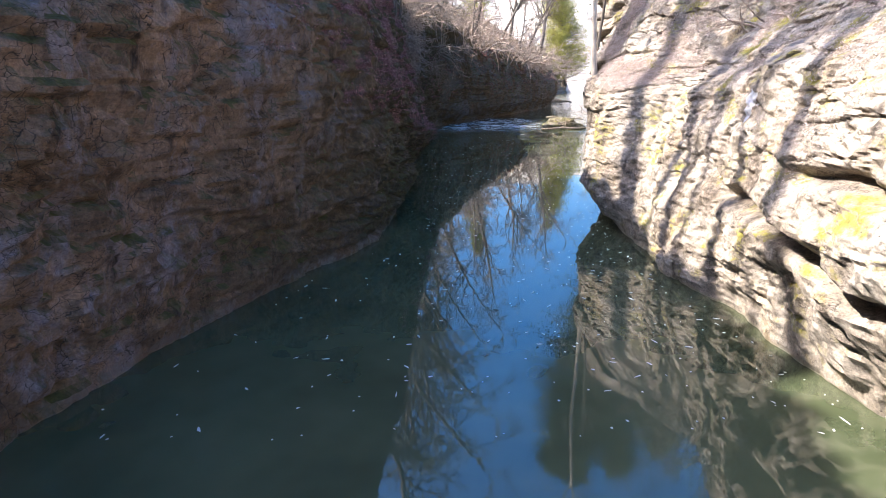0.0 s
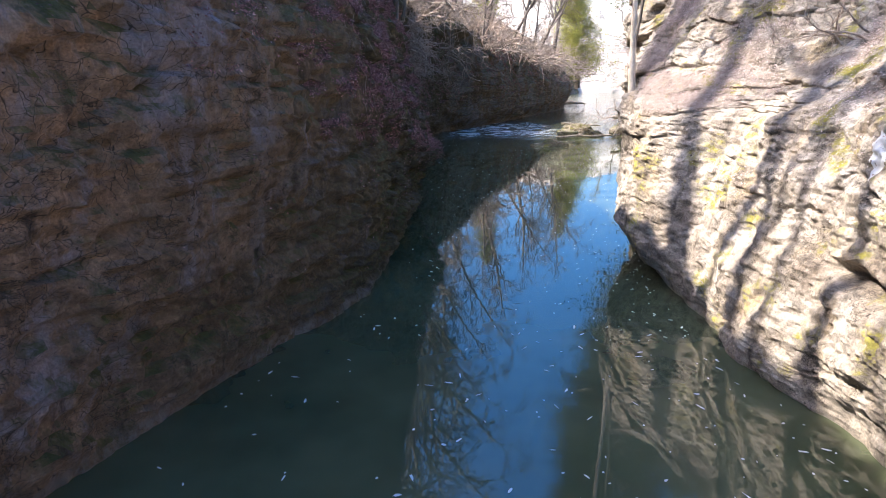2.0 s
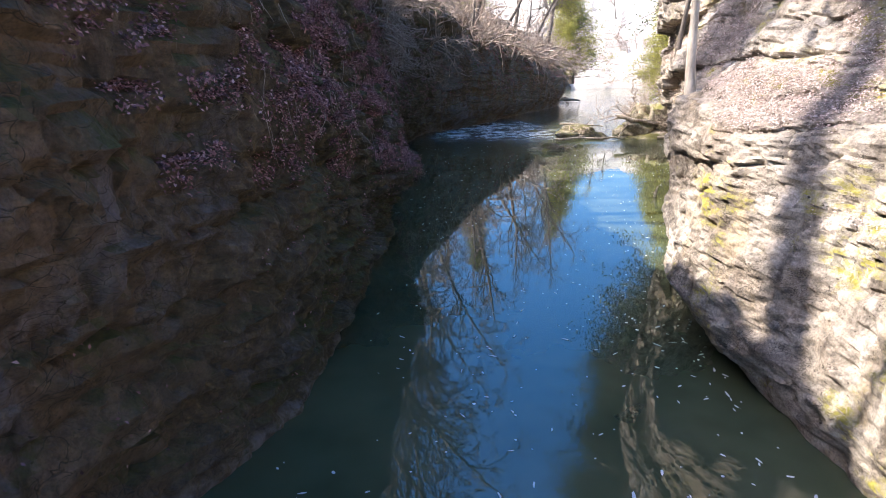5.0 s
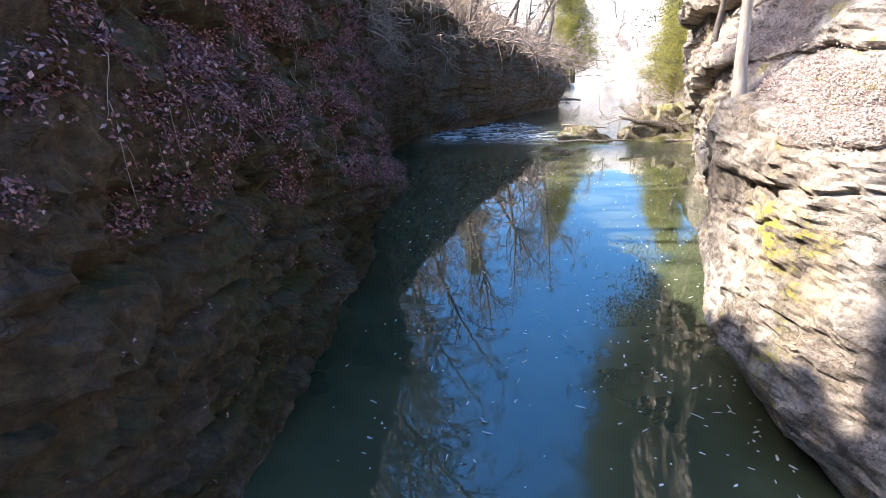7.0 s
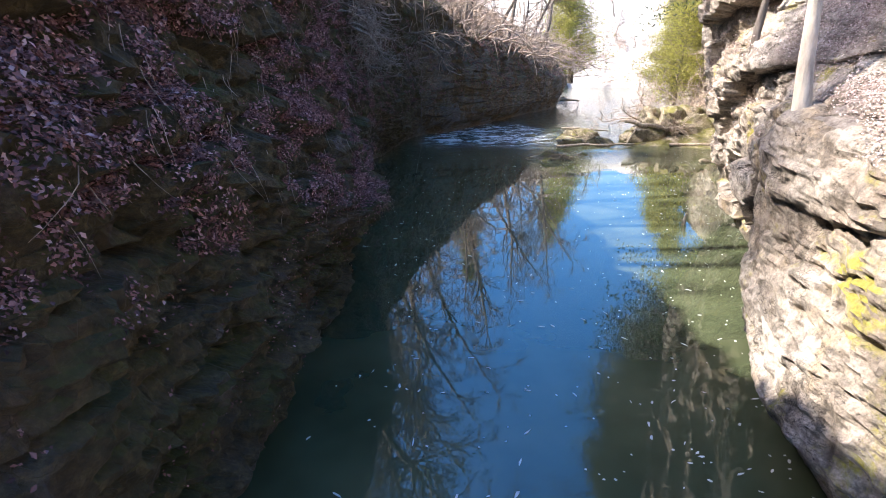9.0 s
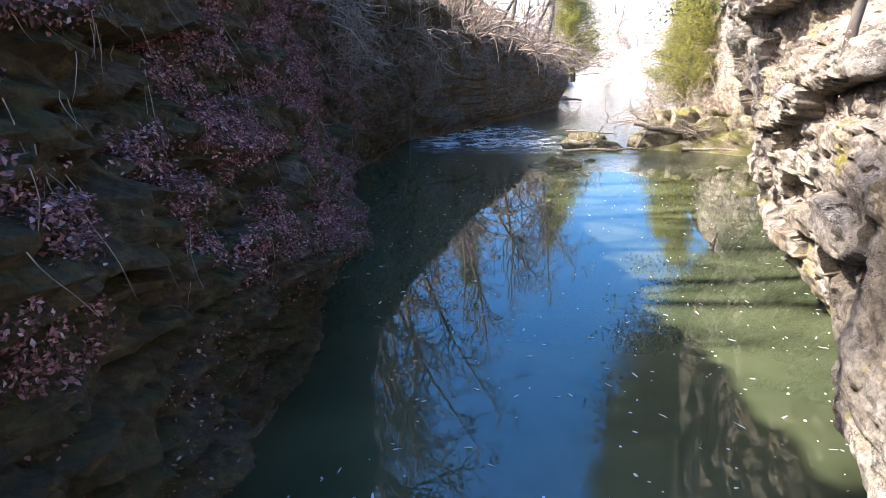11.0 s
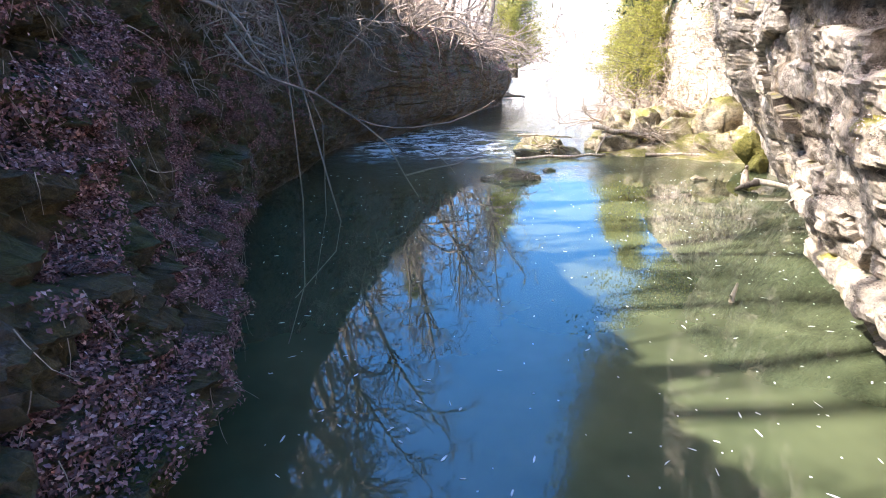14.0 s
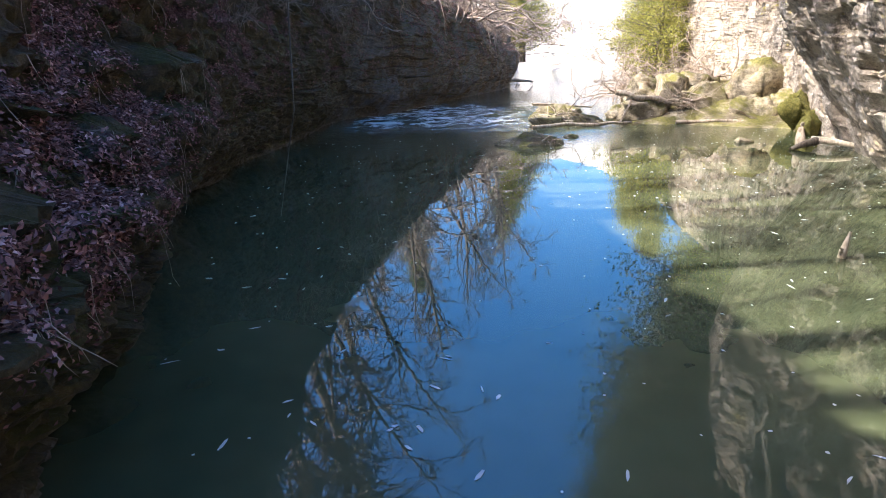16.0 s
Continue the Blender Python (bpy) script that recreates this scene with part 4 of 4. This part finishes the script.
def log(points, r0, r1, label, name="driftwood_log", mat=None, group="driftwood logs"):
    pts = np.array(points, float)
    t = np.linspace(0, 1, 12)
    k = np.linspace(0, 1, len(pts))
    line = np.stack([np.interp(t, k, pts[:, a]) for a in range(3)], 1)
    q = np.random.default_rng(int(abs(pts[0, 0] * 100)))
    line[1:-1] += q.normal(0, r0 * 0.3, (10, 3))
    rad = np.linspace(r0, r1, 12) * q.uniform(0.85, 1.15, 12)
    V, F = tubes([(line, rad, 8), (line[[0, 0]] + 1e-4, np.array([r0, 0.001]), 8), (line[[-1, -1]] + 1e-4, np.array([r1, 0.001]), 8)])
    return tagged(new(name, mesh_from(name, V, F, mat or M_DRIFT)), label, "log", group)


log([(7.3, 41.3, 0.12), (9.5, 41.6, 0.16), (11.7, 42.0, 0.14)], 0.09, 0.06, "long bleached log lying across the riffle")
log([(11.6, 43.6, 1.25), (13.0, 43.2, 0.95), (14.6, 42.8, 0.8)], 0.13, 0.09, "grey broken log propped on boulders")
log([(11.4, 42.4, 0.1), (12.1, 43.2, 0.8), (12.6, 43.8, 1.2)], 0.05, 0.04, "thin grey pole leaning on boulders")
log([(13.6, 41.9, 0.1), (15.5, 41.2, 0.15), (17.4, 40.0, 0.12)], 0.09, 0.05, "bleached log lying along the bar")
log([(13.9, 43.2, 1.15), (14.8, 42.6, 0.6), (15.2, 42.2, 0.15)], 0.06, 0.04, "grey stick leaning on boulders")
log([(8.2, 44.6, 0.75), (9.6, 44.9, 0.65), (11.2, 45.3, 0.5)], 0.07, 0.04, "grey branch lying over riffle rocks")
log([(14.4, 81.5, 0.1), (16.2, 82.2, 0.3), (18.4, 82.0, 0.15)], 0.22, 0.12, "dark waterlogged trunk by the far bank")
log([(15.0, 85.5, 0.1), (16.8, 86.0, 0.35), (18.0, 86.3, 0.2)], 0.25, 0.15, "dark waterlogged trunk by the far bank")


def snag():
    root = empty("driftwood_snag")
    for name, pts, r0, r1, mat in (("trunk", [(15.0, 35.7, 0.24), (15.4, 35.3, 0.26), (15.8, 34.9, 0.14)], 0.12, 0.07, M_PALE), ("root", [(15.8, 34.9, 0.16), (16.2, 34.6, 0.1), (16.6, 34.4, 0.02)], 0.08, 0.05, M_DRIFT), ("stub", [(14.85, 35.9, 0.1), (14.8, 36.0, 0.45), (14.95, 36.1, 0.72)], 0.17, 0.05, M_DRIFT), ("bark", [(14.3, 35.6, 0.0), (14.7, 35.6, 0.15), (15.1, 35.6, 0.22)], 0.06, 0.14, M_BARK)):
        line = np.array([np.array(pts[0]) * (1 - u) ** 2 + 2 * np.array(pts[1]) * u * (1 - u) + np.array(pts[2]) * u * u for u in np.linspace(0, 1, 8)])
        part(name, mesh_from(name, *tubes([(line, np.linspace(r0, r1, 8), 8)]), mat), root)
    root.location = (-0.8, -0.8, 0.03)
    return tagged(root, "bleached driftwood snag stranded below the cliff", "driftwood")


snag()


def stub():
    root = empty("stick_snag")
    part("stem", mesh_from("stem", *tubes([(np.array([(7.66, 25.9, -0.3), (7.68, 25.88, 0.1), (7.75, 25.9, 0.38)]), np.array([0.06, 0.055, 0.02]), 7)]), M_DRIFT), root)
    part("twig", mesh_from("twig", *tubes([(np.array([(7.66, 25.9, 0.05), (7.58, 25.8, 0.16), (7.5, 25.75, 0.2)]), np.array([0.03, 0.02, 0.01]), 5)]), M_DRIFT), root)
    return tagged(root, "broken brown stick standing in the pool", "stick")


stub()


def debris(place, size, count, seed, label):
    q = np.random.default_rng(seed)
    paths = []
    for _ in range(count):
        c = q.normal(0, 0.35, 3) * size
        paths.append((wander(c, q.normal(0, 1, 3) * (1, 1, 0.5), q.uniform(0.5, 1.6) * size[0], 6, 0.2, q), np.linspace(0.03, 0.008, 6) * q.uniform(0.5, 1.3), 4))
    ob = new("driftwood_tangle", mesh_from("driftwood_tangle", *tubes(paths), M_DRIFT))
    ob.location = place
    return tagged(ob, label, "driftwood", kind="stuff")


debris((14.3, 43.0, 0.75), (1.0, 0.6, 0.7), 90, 5, "tangled brown driftwood caught on boulders")
debris((9.3, 43.3, 0.4), (0.9, 0.6, 0.3), 40, 6, "small sticks caught on riffle rocks")
debris((6.9, 37.6, 0.2), (0.8, 0.4, 0.2), 14, 7, "few grey sticks caught on a rock")


def foam():
    q = np.random.default_rng(8)
    V, F, n0 = [], [], 0
    for _ in range(1050):
        y = q.uniform(5, 40)
        lo, hi = left_line(np.array([y]))[0] + 0.4, right_line(np.array([y]))[0] - 0.3
        x = hi - (hi - lo) * q.random() ** 1.5
        a = q.uniform(0, np.pi)
        L, W = 0.012 + 0.07 * q.random() ** 2.2, q.uniform(0.008, 0.02)
        k = 7
        t = np.arange(k) * 2 * np.pi / k
        rr = q.uniform(0.6, 1.3, k)
        px, py = L * np.cos(t) * rr, W * np.sin(t) * rr
        ring = np.stack([x + px * np.cos(a) - py * np.sin(a), y + px * np.sin(a) + py * np.cos(a), np.full(k, 0.006)], 1)
        V.append(np.concatenate([ring, [[x, y, 0.012]]]))
        F += [(n0 + i, n0 + (i + 1) % k, n0 + k) for i in range(k)]
        n0 += k + 1
    ob = new("foam_flecks", mesh_from("foam_flecks", np.concatenate(V), F, M_FOAM))
    return tagged(ob, "white foam flecks drifting on still water", "foam", kind="stuff")


foam()


def ice_flow():
    """A white sheet of frozen seep on the face, ribbed and ragged below."""
    ys, us = np.linspace(8.78, 9.22, 26), np.linspace(0, 1, 24)
    V = []
    for y in ys:
        k = int(np.argmin(np.abs(EAST[:, 0, 1] - y)))
        row = EAST[k, 50:120]
        n = float(vnoise(np.array([y * 9]), np.array([0.5]), np.array([0.5]), 61)[0])
        mid = 1 - abs(y - 9.0) / 0.22
        top, low = 3.62 + 0.08 * n, 3.62 - (0.25 + 0.75 * max(mid, 0) ** 0.7) * (0.75 + 0.5 * n)
        z = top + (low - top) * us
        x = np.interp(z, row[:, 2], row[:, 0]) + 0.02 - (0.05 + 0.03 * n) * np.sin(np.pi * np.clip(us * 1.1, 0, 1)) * min(1, 4 * max(mid, 0) + 0.2)
        V.append(np.stack([x, np.full(24, y), z], 1))
    V = np.array(V)
    ob = new("ice_flow", mesh_from("ice_flow", V.reshape(-1, 3), grid_faces(26, 24), M_ICE))
    return tagged(ob, "frozen white seep running down the cliff face", "ice")


ice_flow()


def fern(place, seed):
    q = np.random.default_rng(seed)
    root = empty("fern", pose(*place))
    for i in range(14):
        a = q.uniform(-1.6, 1.6)
        line = wander((0, 0, 0), (math.cos(a) * 0.7, math.sin(a) * 0.7, 0.9), q.uniform(0.3, 0.5), 8, 0.05, q, 0.18)
        d = np.gradient(line, axis=0)
        d /= np.linalg.norm(d, axis=1)[:, None]
        s_ = np.cross(d, (0, 0, 1))
        at = np.concatenate([line[1:], line[1:]])
        way = np.concatenate([s_[1:], -s_[1:]]) + np.concatenate([d[1:], d[1:]]) * 0.4
        L = np.concatenate([np.linspace(0.09, 0.02, 7)] * 2)
        side = np.concatenate([d[1:], d[1:]])
        tagged(part("frond", mesh_from("frond", *kites(at, way, side, np.tile((0, 0, 1.0), (14, 1)), L, L * 0.5, L * 0.05), M_FERN, False), root), kind="stuff")
    return tagged(root, "green fern growing on the shaded ledge", "fern", "ferns")


for y, j in ((19.2, 118), (21.5, 122)):
    k = int(np.argmin(np.abs(WEST[:, 0, 1] - y)))
    fern(WEST[k, j] + (0.05, 0, 0), j)


# ---- small things of the west slope ----
def on_slope(y, j):
    k = int(np.argmin(np.abs(WEST[:, 0, 1] - y)))
    return WEST[k, j]


q = np.random.default_rng(77)
for n in range(26):
    y, j = q.uniform(13, 26), int(q.integers(80, 140))
    p = on_slope(y, j) + np.array([0.06, 0, 0.05])
    line = wander(p, (q.uniform(-0.1, 0.5), q.normal(0, 0.8), q.uniform(-0.7, 0.3)), q.uniform(0.25, 0.7), 8, 0.16, q)
    ob = new("fallen_stick", mesh_from("fallen_stick", *tubes([(line, np.linspace(0.008, 0.003, 8), 5)]), M_TWIG))
    tagged(ob, "thin pale dead stick lying among leaves", "stick", "fallen sticks")
paths = []
for n in range(420):
    y = q.uniform(12, 27)
    j = int(q.integers(60, 112))
    p = on_slope(y, j) + np.array([0.03, 0, 0])
    paths.append((wander(p, (q.uniform(0.0, 0.35), q.normal(0, 0.25), -1), q.uniform(0.15, 0.55), 6, 0.12, q), np.linspace(0.004, 0.0015, 6), 3))
tagged(new("hanging_rootlets", mesh_from("hanging_rootlets", *tubes(paths), M_TWIG)), "thin roots and dry stems hanging from ledges", "roots", kind="stuff")
for y, back, size in ((20.6, -0.9, 0.42), (22.8, -1.0, 0.5), (24.6, -0.9, 0.45), (26.4, -0.4, 0.55), (28.6, -0.2, 0.6), (30.6, 0.0, 0.6), (17.6, -0.3, 0.4)):
    plant(TREES[3], on_west(y, back), q.uniform(-60, 60), size, "slender bare sapling rooted on the leafy slope", "sapling", "saplings on the west slope")
for y in (25.5, 27.2, 28.8, 30.4, 32.0):
    plant(SHRUBS[2], on_west(y, q.uniform(-0.6, 0.2)), q.uniform(-40, 40), q.uniform(0.5, 0.8), "thin tangled leafless shrub on the slope", "shrub", "shrubs on the west bank")
